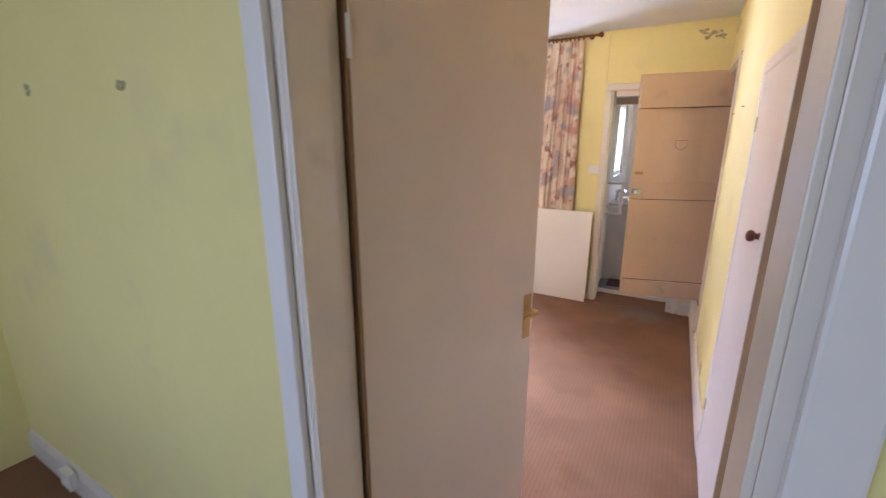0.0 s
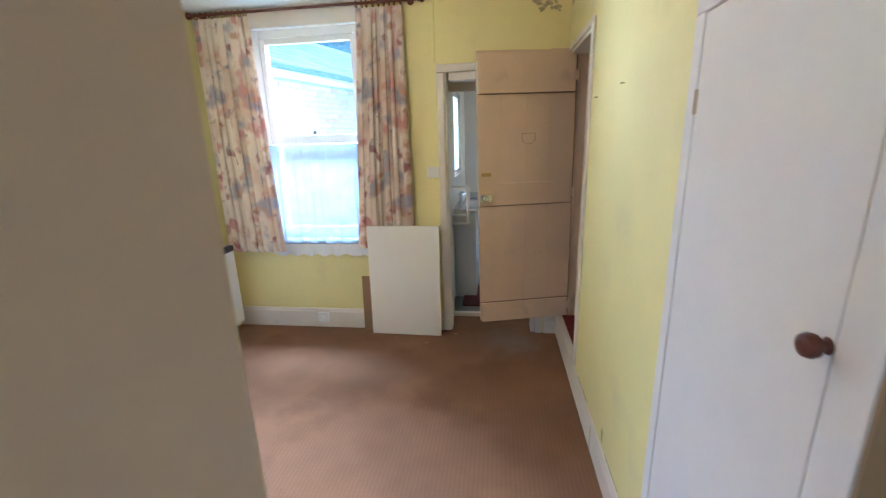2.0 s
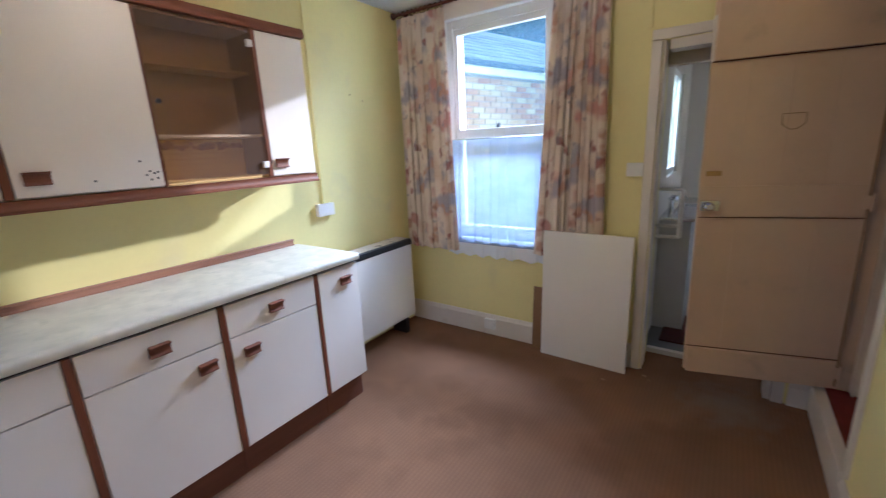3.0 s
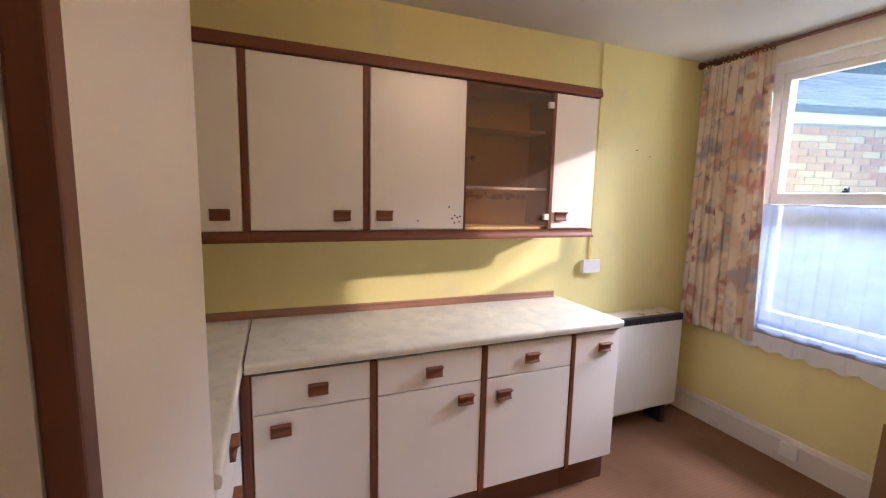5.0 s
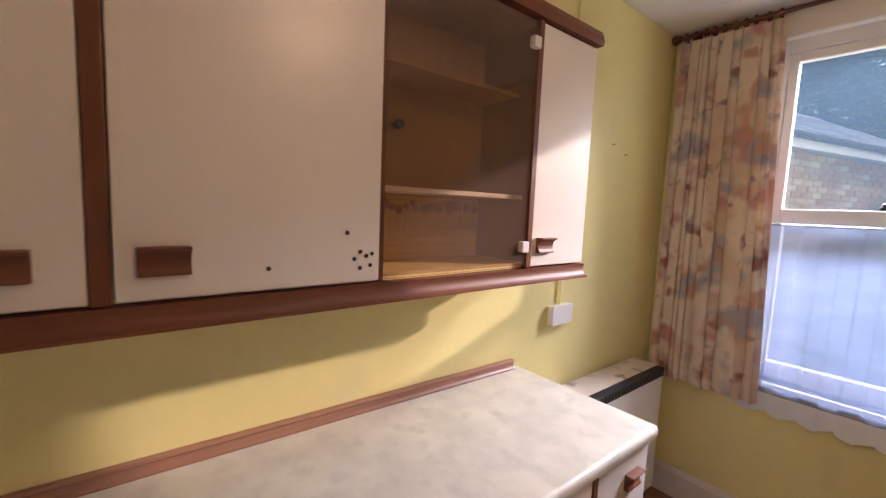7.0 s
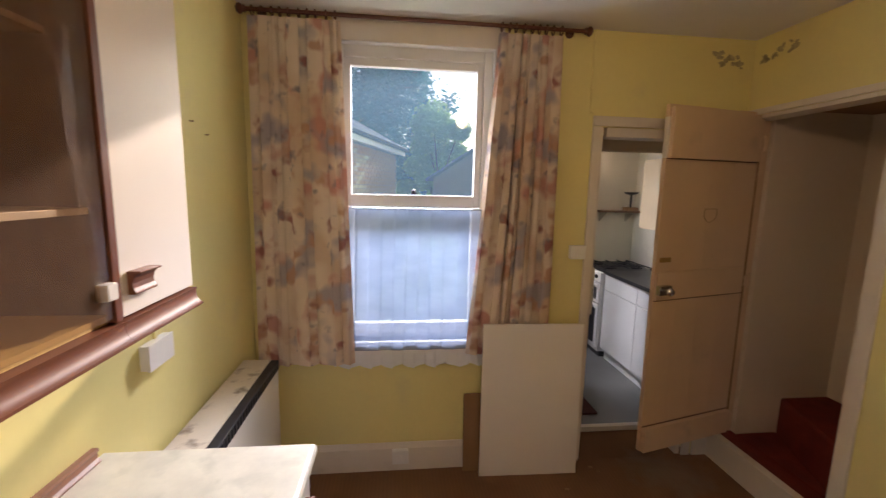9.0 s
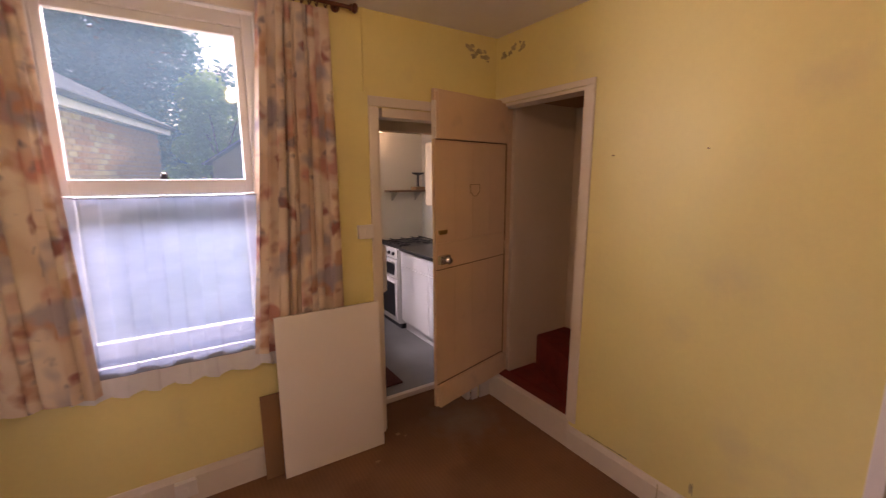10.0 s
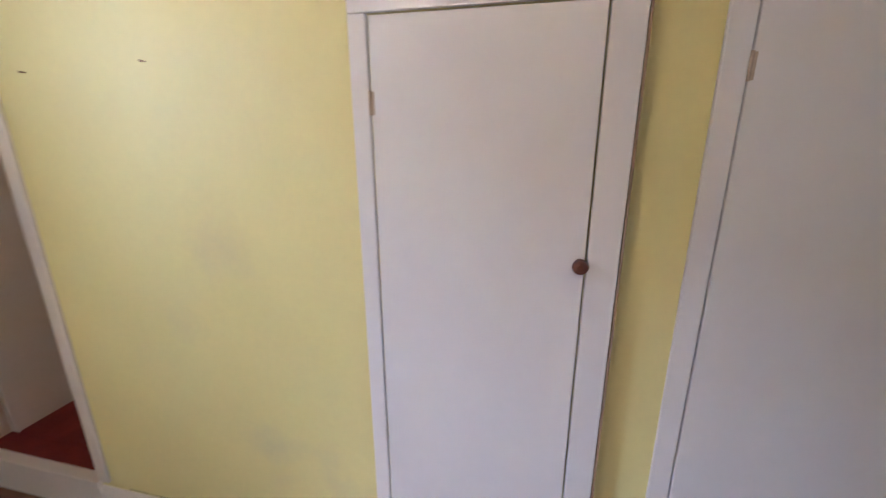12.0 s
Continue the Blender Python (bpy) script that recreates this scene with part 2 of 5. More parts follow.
def net_cloth():
    m = bpy.data.materials.new("white_net")
    m.use_nodes = True
    t = m.node_tree
    t.nodes.remove(t.nodes["Principled BSDF"])
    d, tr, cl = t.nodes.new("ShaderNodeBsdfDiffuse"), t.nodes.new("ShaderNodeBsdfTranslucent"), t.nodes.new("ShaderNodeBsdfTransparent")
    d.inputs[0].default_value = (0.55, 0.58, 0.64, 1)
    # blue-grey here puts the sky's glow into the white net's colour
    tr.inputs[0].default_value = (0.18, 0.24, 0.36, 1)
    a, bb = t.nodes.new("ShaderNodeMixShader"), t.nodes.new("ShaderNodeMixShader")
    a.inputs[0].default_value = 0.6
    t.links.new(d.outputs[0], a.inputs[1]), t.links.new(tr.outputs[0], a.inputs[2])
    co, n, r = t.nodes.new("ShaderNodeTexCoord"), t.nodes.new("ShaderNodeTexNoise"), t.nodes.new("ShaderNodeMapRange")
    n.inputs["Scale"].default_value, n.inputs["Detail"].default_value = 9.0, 5
    r.inputs[1].default_value, r.inputs[2].default_value, r.inputs[3].default_value, r.inputs[4].default_value = 0.35, 0.7, 0.66, 0.80
    t.links.new(co.outputs["UV"], n.inputs["Vector"]), t.links.new(n.outputs[0], r.inputs[0])
    t.links.new(r.outputs[0], bb.inputs[0])
    t.links.new(cl.outputs[0], bb.inputs[1]), t.links.new(a.outputs[0], bb.inputs[2])
    t.links.new(bb.outputs[0], t.nodes["Material Output"].inputs[0])
    return m


CURTAIN, NET = curtain_cloth(), net_cloth()


def glow(name, colour, strength):
    """A lit lamp's frosted glass."""
    m = bpy.data.materials.new(name)
    m.use_nodes = True
    b = m.node_tree.nodes["Principled BSDF"]
    b.inputs["Base Color"].default_value = (0.9, 0.88, 0.84, 1)
    b.inputs["Emission Color"].default_value = (*colour, 1)
    b.inputs["Emission Strength"].default_value = strength
    return m


def checked_paper():
    """Yellow lining paper with thin brown checks."""
    m = mat("checked_paper", (0.70, 0.50, 0.19), 0.6, 0.08, 4, 60, 0.03)
    t = m.node_tree
    b = t.nodes["Principled BSDF"]
    src = b.inputs["Base Color"].links[0].from_socket
    co = t.nodes.new("ShaderNodeTexCoord")
    sp = t.nodes.new("ShaderNodeSeparateXYZ")
    t.links.new(co.outputs["Object"], sp.inputs[0])
    for axis in (0, 1, 2):
        a, f, g = t.nodes.new("ShaderNodeMath"), t.nodes.new("ShaderNodeMath"), t.nodes.new("ShaderNodeMath")
        a.operation, f.operation, g.operation = "MULTIPLY", "FRACT", "LESS_THAN"
        a.inputs[1].default_value, g.inputs[1].default_value = 38.0, 0.08
        t.links.new(sp.outputs[axis], a.inputs[0]), t.links.new(a.outputs[0], f.inputs[0]), t.links.new(f.outputs[0], g.inputs[0])
        x = t.nodes.new("ShaderNodeMix")
        x.data_type = "RGBA"
        t.links.new(g.outputs[0], x.inputs[0]), t.links.new(src, x.inputs[6])
        x.inputs[7].default_value = (0.42, 0.27, 0.09, 1)
        src = x.outputs[2]
    t.links.new(src, b.inputs["Base Color"])
    return m


CHECKED = checked_paper()


# ---- building helpers ----
def box(x0, x1, y0, y1, z0, z1, bevel=0.0, into=None, segs=2):
    """A box, its edges rounded, as a bmesh or added to one."""
    bm = bmesh.new()
    bmesh.ops.create_cube(bm, size=1, matrix=Matrix.Translation(((x0 + x1) / 2, (y0 + y1) / 2, (z0 + z1) / 2)) @ Matrix.Diagonal((x1 - x0, y1 - y0, z1 - z0, 1)))
    if bevel:
        bmesh.ops.bevel(bm, geom=bm.edges[:], offset=bevel, segments=segs, affect="EDGES", profile=0.6)
    return merge(into, bm)


def merge(into, bm, m=None):
    if m is not None:
        bmesh.ops.transform(bm, matrix=m, verts=bm.verts[:])
    if into is None:
        return bm
    me = bpy.data.meshes.new("tmp")
    bm.to_mesh(me)
    bm.free()
    into.from_mesh(me)
    bpy.data.meshes.remove(me)
    return into


def rod(a, b, r, into=None, sides=16, r2=None, bevel=0.0):
    """A round bar from a to b."""
    a, b = Vector(a), Vector(b)
    bm = bmesh.new()
    d = b - a
    bmesh.ops.create_cone(bm, cap_ends=True, segments=sides, radius1=r, radius2=r if r2 is None else r2, depth=d.length,
                          matrix=Matrix.Translation((a + b) / 2) @ d.to_track_quat("Z", "Y").to_matrix().to_4x4())
    if bevel:
        bmesh.ops.bevel(bm, geom=[e for e in bm.edges if len(e.link_faces) == 2 and e.calc_face_angle() > 1.0], offset=bevel, segments=2, affect="EDGES")
    return merge(into, bm)


def turned(profile, m, into=None, sides=20):
    """A turned shape: (radius, height) pairs round the axis z, laid by m."""
    bm = bmesh.new()
    rings = [[bm.verts.new((r * math.cos(k * math.tau / sides), r * math.sin(k * math.tau / sides), h)) for k in range(sides)] for r, h in profile]
    for a, b in zip(rings, rings[1:]):
        for k in range(sides):
            bm.faces.new((a[k], a[(k + 1) % sides], b[(k + 1) % sides], b[k]))
    bm.faces.new(rings[0][::-1]), bm.faces.new(rings[-1])
    return merge(into, bm, m)


def prism(outline, y0, y1, axis="y", into=None, bevel=0.0):
    """An outline drawn out along an axis: pairs (x, z) for y, (y, z) for x, (x, y) for z."""
    bm = bmesh.new()

    def at(p, s):
        return {"y": (p[0], s, p[1]), "x": (s, p[0], p[1]), "z": (p[0], p[1], s)}[axis]

    a, b = [bm.verts.new(at(p, y0)) for p in outline], [bm.verts.new(at(p, y1)) for p in outline]
    n = len(outline)
    bm.faces.new(a), bm.faces.new(b[::-1])
    for k in range(n):
        bm.faces.new((a[k], b[k], b[(k + 1) % n], a[(k + 1) % n]))
    bmesh.ops.recalc_face_normals(bm, faces=bm.faces[:])
    if bevel:
        bmesh.ops.bevel(bm, geom=bm.edges[:], offset=bevel, segments=1, affect="EDGES")
    return merge(into, bm)


def mesh_of(name, bm, material, smooth=True):
    me = bpy.data.meshes.new(name)
    if smooth and bm.faces:
        areas = [f.calc_area() for f in bm.faces]
        limit = 3.0 * float(np.median(areas)) + 1e-12
        for e in bm.edges:
            e.smooth = len(e.link_faces) == 2 and e.calc_face_angle() < 0.61
        for f, a in zip(bm.faces, areas):
            f.smooth = a < limit and any(e.smooth for e in f.edges)
    bm.to_mesh(me)
    bm.free()
    me.materials.append(material)
    return me


def world_of(ob):
    m = ob.matrix_parent_inverse @ ob.matrix_basis
    return world_of(ob.parent) @ m if ob.parent else ob.matrix_basis.copy()


def part(name, bm, material, parent, label="", local=False):
    """One mesh under a thing or a part, built in the world's metres, or with local in the thing's own."""
    ob = new(name, mesh_of(name, bm, material))
    ob.parent = parent
    if not local:
        ob.matrix_parent_inverse = world_of(parent).inverted()
    return tagged(ob, label)


def thing(name, m, label, category, group=""):
    ob = new(name)
    ob.empty_display_size = 0.1
    ob.matrix_basis = m
    return tagged(ob, label, category, group)


def solid(name, bm, material, label, category, kind="", group=""):
    return tagged(new(name, mesh_of(name, bm, material)), label, category, group, kind)


def setting(name, bm, material, label, category):
    return solid(name, bm, material, label, category, "structure")


# ---- the room's shell ----
WX, EX, NY, SY, CZ = -2.04, 0.636, 3.43, 0.03, 2.435      # west, east, north, south faces, ceiling
RX = 0.668                                             # east wall set back by the entrance
T = 0.27
HY = -0.12                                             # the hall's side of the south wall

setting("floor", box(WX - 0.1, RX + 0.02, HY, NY, -0.1, 0.0), CARPET, "worn brown cord carpet with a small woven grid", "floor")
setting("ceiling", box(WX - 0.1, RX + 0.02, HY, NY, CZ, CZ + 0.1), CEILING, "plain off-white painted ceiling", "ceiling")


def wall_x(y):
    """The west wall's face: it runs a little out of square towards the south."""
    return WX - 0.03 * max(0.0, 2.75 - y)


setting("wall_west", prism([(WX - T, NY + T), (WX, NY + T), (WX, 2.75), (wall_x(SY), SY), (WX - T, SY)], -0.1, CZ + 0.1, "z"), YELLOW, "yellow painted plaster wall behind the cabinets", "wall")

# north wall: window and kitchen doorway
WL, WR, WB, WT = -1.62, -0.80, 0.77, 2.31
KL, KR, KT = -0.205, 0.52, 1.95
bm = box(WX, WL, NY, NY + T, -0.1, CZ + 0.1)
box(WL, WR, NY, NY + T, -0.1, WB, into=bm)
box(WL, WR, NY, NY + T, WT, CZ + 0.1, into=bm)
box(WR, KL, NY, NY + T, -0.1, CZ + 0.1, into=bm)
box(KL, KR, NY, NY + T, KT, CZ + 0.1, into=bm)
box(KR, 2.2, NY, NY + T, -0.1, CZ + 0.1, into=bm)
setting("wall_north", bm, YELLOW, "yellow painted plaster wall with window and doorway", "wall")

# east wall: stair opening, cupboard opening, and the part set back
SL, SR, SB, ST = 2.712, 3.405, 0.168, 2.032
CL, CR, CT = 0.945, 1.462, 1.764
bm = box(EX, EX + 0.12, SR, NY, -0.1, CZ + 0.1)
box(EX, EX + 0.12, SL, SR, ST, CZ + 0.1, into=bm)
box(EX, EX + 0.12, SL, SR, -0.1, SB - 0.03, into=bm)
box(EX, EX + 0.12, CR, SL, -0.1, CZ + 0.1, into=bm)
box(EX, EX + 0.12, CL, CR, CT, CZ + 0.1, into=bm)
box(EX, EX + 0.12, 0.874, CL, -0.1, CZ + 0.1, into=bm)
setting("wall_east", bm, YELLOW, "yellow painted plaster wall with faint stains", "wall")
DL, DR, DT = 0.125, 0.677, 1.80
bm = box(RX, RX + 0.1, DR, 0.874, -0.1, CZ + 0.1)
box(RX, RX + 0.1, DL, DR, DT, CZ + 0.1, into=bm)
box(RX, RX + 0.1, HY, DL, -0.1, CZ + 0.1, into=bm)
setting("wall_east_recess", bm, YELLOW, "yellow painted strip of wall set back beside the cupboards", "wall")
setting("cupboard_top", box(EX + 0.121, 1.7, HY, 1.5, CZ, CZ + 0.1), PALE, "plain top of the cupboards", "ceiling")
setting("wall_cupboard_south", box(RX + 0.101, 1.3, HY - 0.05, HY - 0.001, -0.1, CZ), PALE, "plain wall at the end of the cupboards", "wall")
setting("cupboard_back", box(EX + 0.5, EX + 0.55, HY, 1.6, -0.1, CZ), PALE, "plain wall at the back of the cupboards", "wall")

# south wall with the entrance
OL, OR_, OT = -0.27, 0.520, 1.915
bm = box(wall_x(SY), OL, HY, SY, -0.1, CZ + 0.1)
box(OL, OR_, HY, SY, OT, CZ + 0.1, into=bm)
box(OR_, RX, HY, SY, -0.1, CZ + 0.1, into=bm)
setting("wall_south", bm, YELLOW, "yellow painted wall with the entrance", "wall")

# the hall behind
setting("hall_floor", box(-2.24, 1.2, -3.0, HY, -0.1, -0.004), CARPET, "worn brown carpet in the hall", "floor")
setting("hall_ceiling", box(-2.24, 1.2, -3.0, HY, CZ, CZ + 0.1), CEILING, "plain off-white hall ceiling", "ceiling")
bm = box(-2.34, -2.24, -3.0, HY, -0.1, CZ + 0.1)
box(1.2, 1.3, -3.0, HY, -0.1, CZ + 0.1, into=bm)
box(-2.24, -1.2, -3.1, -3.0, -0.1, CZ + 0.1, into=bm)
box(0.0, 1.2, -3.1, -3.0, -0.1, CZ + 0.1, into=bm)
box(-1.2, 0.0, -3.1, -3.0, -0.1, 0.85, into=bm)
box(-1.2, 0.0, -3.1, -3.0, 2.15, CZ + 0.1, into=bm)
box(WX - T, wall_x(SY) - 0.001, HY, SY, -0.1, CZ + 0.1, into=bm)
box(RX, 1.2, HY, SY, -0.1, CZ + 0.1, into=bm)
setting("wall_hall", bm, YELLOW, "yellow painted hall walls", "wall")


# ---- door frames, skirting, window ----
def east_frame(name, label, y0, y1, top, x, w, d, material, bottom=0.0):
    ob = thing(name, pose(x, (y0 + y1) / 2, bottom), label, "door frame")
    ob["kind"] = "structure"
    for nm, a in (("post", (y0 - w, y0, bottom, top)), ("post", (y1, y1 + w, bottom, top)), ("head", (y0 - w, y1 + w, top, top + w))):
        part(nm, box(x - d, x, a[0], a[1], a[2], a[3], 0.004), material, ob)
    return ob


def north_frame(name, label, x0, x1, top, y, w, d, depth, material, bottom=0.0):
    ob = thing(name, pose((x0 + x1) / 2, y, bottom), label, "door frame")
    ob["kind"] = "structure"
    part("post", box(x0 - w, x0 - 0.002, y - d, y, bottom, top, 0.005), material, ob)
    part("head", box(x0 - w, x1 + w, y - d, y, top + 0.002, top + w, 0.005), material, ob)
    part("post", box(x1 + 0.002, x1 + w, y - d, y, bottom, top, 0.005), material, ob)
    part("lining", box(x0, x0 + 0.012, y + 0.003, y + depth, bottom, top, 0.003), material, ob)
    part("lining", box(x1 - 0.03, x1, y + 0.003, y + depth, bottom, top, 0.003), material, ob)
    part("lining", box(x0 + 0.03, x1 - 0.03, y + 0.003, y + depth, top - 0.05, top, 0.003), material, ob)
    return ob


north_frame("kitchen_door_frame", "cream painted kitchen doorway frame with a flat head", KL, KR - 0.06, KT, NY, 0.055, 0.015, 0.12, CREAM)
ob = thing("stair_door_frame", pose(EX, SL, SB), "white painted frame round the stair opening", "door frame")
ob["kind"] = "structure"
part("post", box(EX - 0.012, EX, SL - 0.055, SL, SB, ST, 0.004), CREAM, ob)
part("head", box(EX - 0.012, EX, SL - 0.055, NY - 0.003, ST, ST + 0.032, 0.004), CREAM, ob)
part("lining", box(EX + 0.002, EX + 0.118, SL, SL + 0.02, SB, ST, 0.003), CREAM, bpy.data.objects["stair_door_frame"])
part("lining", box(EX + 0.002, EX + 0.118, SL + 0.02, SR - 0.012, ST - 0.02, ST, 0.003), CREAM, bpy.data.objects["stair_door_frame"])
part("lining", box(EX + 0.002, EX + 0.118, SR - 0.0115, SR - 0.0005, SB, ST, 0.002), PINKISH, bpy.data.objects["stair_door_frame"])
part("sill", box(EX - 0.02, EX + 0.028, SL - 0.005, SR - 0.001, SB - 0.03, SB, 0.004), CREAM, bpy.data.objects["stair_door_frame"])
ob = thing("cupboard_frame", pose(EX, CL, 0), "white gloss frame round the tall cupboard door", "door frame")
ob["kind"] = "structure"
part("post", box(EX - 0.014, EX, 0.875, CL, 0, CT, 0.004), WHITE, ob)
part("post", box(EX - 0.014, EX, CR, CR + 0.045, 0, CT, 0.004), WHITE, ob)
part("head", box(EX - 0.014, EX, 0.875, CR + 0.045, CT, CT + 0.047, 0.004), WHITE, ob)
part("return", box(EX - 0.012, RX - 0.001, 0.868, 0.8735, 0, CZ - 0.002), TANWOOD, ob, "bare tan wooden edge")
east_frame("narrow_cupboard_frame", "white gloss frame round the narrow cupboard door", DL, DR, DT, RX, 0.05, 0.014, WHITE)

# the entrance's frame
ob = thing("entrance_frame", pose(0.1, SY, 0), "cream painted entrance frame with a door stop", "door frame")
ob["kind"] = "structure"
for x0, x1 in ((OL, OL + 0.025), (OR_ - 0.025, OR_)):
    part("jamb", box(x0, x1, HY + 0.002, SY - 0.002, 0, OT, 0.003), CREAM, ob)
part("head", box(OL + 0.025, OR_ - 0.025, HY + 0.002, SY - 0.002, OT - 0.03, OT, 0.003), CREAM, ob)
for x0, x1 in ((OL + 0.025, OL + 0.037), (OR_ - 0.037, OR_ - 0.025)):
    part("door_stop", box(x0, x1, HY + 0.002, SY - 0.045, 0, OT - 0.03, 0.003), CREAM, ob)
for yy0, yy1 in ((HY - 0.018, HY), (SY + 0.0, SY + 0.016)):
    part("architrave", box(OL - 0.045, OL + 0.010, yy0, yy1, 0, OT, 0.005), WHITE, ob)
    part("architrave", box(OR_ - 0.006, OR_ + 0.06, yy0, yy1, 0, OT, 0.005), WHITE, ob)
    part("architrave", box(OL - 0.045, OR_ + 0.06, yy0, yy1, OT + 0.001, OT + 0.066, 0.005), WHITE, ob)


def skirting(name, a, b, side, h=0.165, d=0.016):
    """A moulded board along the wall from a to b; side is the way it faces."""
    prof = [(0, 0), (d, 0), (d, h - 0.03), (d - 0.006, h - 0.018), (d - 0.006, h - 0.008), (d - 0.011, h), (0, h)]
    if side == "w":
        bm = prism([(b[0] - p, z) for p, z in prof], a[1], b[1], "y")
    elif side == "s":
        bm = prism([(a[1] - p, z) for p, z in prof], a[0], b[0], "x")
    elif side == "n":
        bm = prism([(a[1] + p, z) for p, z in prof], a[0], b[0], "x")
    return setting(name, bm, CREAM, "cream painted skirting board", "baseboard")


skirting("baseboard_east", (EX, CR + 0.05), (EX, SL - 0.005), "w", 0.14)
setting("stair_riser", box(EX - 0.016, EX - 0.001, SL - 0.004, NY - 0.003, 0.0, SB - 0.031, 0.003), CREAM, "cream painted riser below the stair opening", "trim")
skirting("baseboard_north", (WX, NY), (KL - 0.057, NY), "s", 0.165)
skirting("baseboard_north_short", (KR - 0.06 + 0.072, NY), (EX - 0.018, NY), "s", 0.14)
skirting("baseboard_hall", (-2.24, HY), (OL - 0.062, HY), "s", 0.14)

# window
WY = 3.47
win = thing("window_1", pose((WL + WR) / 2, WY, WB), "white painted sash window with a clear upper light", "window")
win["kind"] = "structure"
part("frame_side", box(WL, WL + 0.05, WY, WY + 0.09, WB, WT, 0.005), UPVC, win)
part("frame_side", box(WR - 0.05, WR, WY, WY + 0.09, WB, WT, 0.005), UPVC, win)
part("frame_head", box(WL + 0.05, WR - 0.05, WY, WY + 0.09, WT - 0.06, WT, 0.005), UPVC, win)
part("window_sill", box(WL + 0.002, WR - 0.002, NY - 0.017, WY + 0.09, WB - 0.03, WB, 0.006), UPVC, win)
for xa, xb in ((WL - 0.004, WL + 0.004), (WR - 0.004, WR + 0.004)):
    part("lining", box(xa, xb, NY - 0.006, WY, WB, WT + 0.055, 0.001), UPVC, win)
part("lining", box(WL + 0.004, WR - 0.004, NY - 0.006, WY, WT - 0.005, WT - 0.0005, 0.001), UPVC, win)
part("head_board", box(WL + 0.0045, WR + 0.040, NY - 0.009, NY - 0.001, WT, CZ - 0.004, 0.002), CREAM, win, "cream board over the window")
part("side_board", box(WR + 0.0045, WR + 0.040, NY - 0.009, NY - 0.001, WB, WT - 0.001, 0.002), UPVC, win)
# hidden board, added so no shaded wall darkens the net's hem
part("apron", box(WL - 0.01, WR + 0.01, NY - 0.014, NY - 0.001, 0.655, WB - 0.0305, 0.003), UPVC, win, "white board added under the sill to lighten the hem")
up = part("upper_sash", box(WL + 0.05, WL + 0.085, WY + 0.012, WY + 0.055, 1.50, WT - 0.06, 0.006), UPVC, win)
part("sash_stile", box(WR - 0.085, WR - 0.05, WY + 0.012, WY + 0.055, 1.50, WT - 0.06, 0.006), UPVC, win)
part("sash_rail", box(WL + 0.085, WR - 0.085, WY + 0.012, WY + 0.055, WT - 0.10, WT - 0.06, 0.006), UPVC, win)
part("meeting_rail", box(WL + 0.085, WR - 0.085, WY + 0.004, WY + 0.055, 1.50, 1.565, 0.006), UPVC, win)
part("lower_stile", box(WL + 0.05, WL + 0.09, WY + 0.03, WY + 0.075, WB + 0.002, 1.498, 0.006), UPVC, win)
part("lower_stile", box(WR - 0.09, WR - 0.05, WY + 0.03, WY + 0.075, WB + 0.002, 1.498, 0.006), UPVC, win)
part("lower_rail", box(WL + 0.09, WR - 0.09, WY + 0.03, WY + 0.075, WB + 0.002, WB + 0.08, 0.006), UPVC, win)
for z0, z1, yy in ((1.56, WT - 0.095, WY + 0.035), (WB + 0.075, 1.505, WY + 0.055)):
    p = part("pane", box(WL + 0.083, WR - 0.083, yy, yy + 0.004, z0, z1), PANE, win)
    p.visible_shadow = False
bm = turned([(0.012, 0), (0.014, 0.006), (0.009, 0.012), (0.007, 0.02)], pose(-1.21, WY + 0.004, 1.585, 90))
box(-1.225, -1.195, WY - 0.012, WY + 0.004, 1.567, 1.578, 0.003, into=bm)
part("sash_catch", bm, BLACK, win, "dark metal sash catch")


# ---- hinged doors on the east side ----
def knob(parent, at, m, material=DARKWOOD, r=0.019):
    part("knob", turned([(0.013, 0), (0.009, 0.006), (0.011, 0.012), (r * 0.9, 0.016), (r, 0.024), (r * 0.85, 0.032), (r * 0.4, 0.036)], Matrix.Translation(at) @ m), material, parent, "turned dark wooden knob")


TO_WEST = pose(0, 0, 0, 0, -90, 0)


def flush_door(name, label, y0, y1, z1, x, knob_at, hinges):
    ob = thing(name, pose(x, y1, 0.01), label, "cupboard door")
    part("panel", box(x, x + 0.022, y0 + 0.004, y1 - 0.004, 0.012, z1 - 0.005, 0.003), WHITE, ob)
    knob(ob, (x, knob_at[0], knob_at[1]), TO_WEST)
    for hz in hinges:
        bm = rod((x - 0.002, y1 - 0.002, hz - 0.028), (x - 0.002, y1 - 0.002, hz + 0.028), 0.0034)
        box(x - 0.001, x + 0.001, y1 - 0.012, y1 - 0.003, hz - 0.026, hz + 0.026, 0.0004, into=bm)
        part("hinge", bm, HINGE, ob, "small tan butt hinge")
    return ob


flush_door("cupboard_door", "white gloss flush cupboard door, closed, with a dark knob", CL, CR, CT, EX - 0.012, (0.960, 1.212), (1.573, 0.30))
flush_door("narrow_cupboard_door", "white gloss narrow flush cupboard door, closed", DL, DR, DT, RX - 0.012, (0.175, 1.205), (1.63, 0.35))


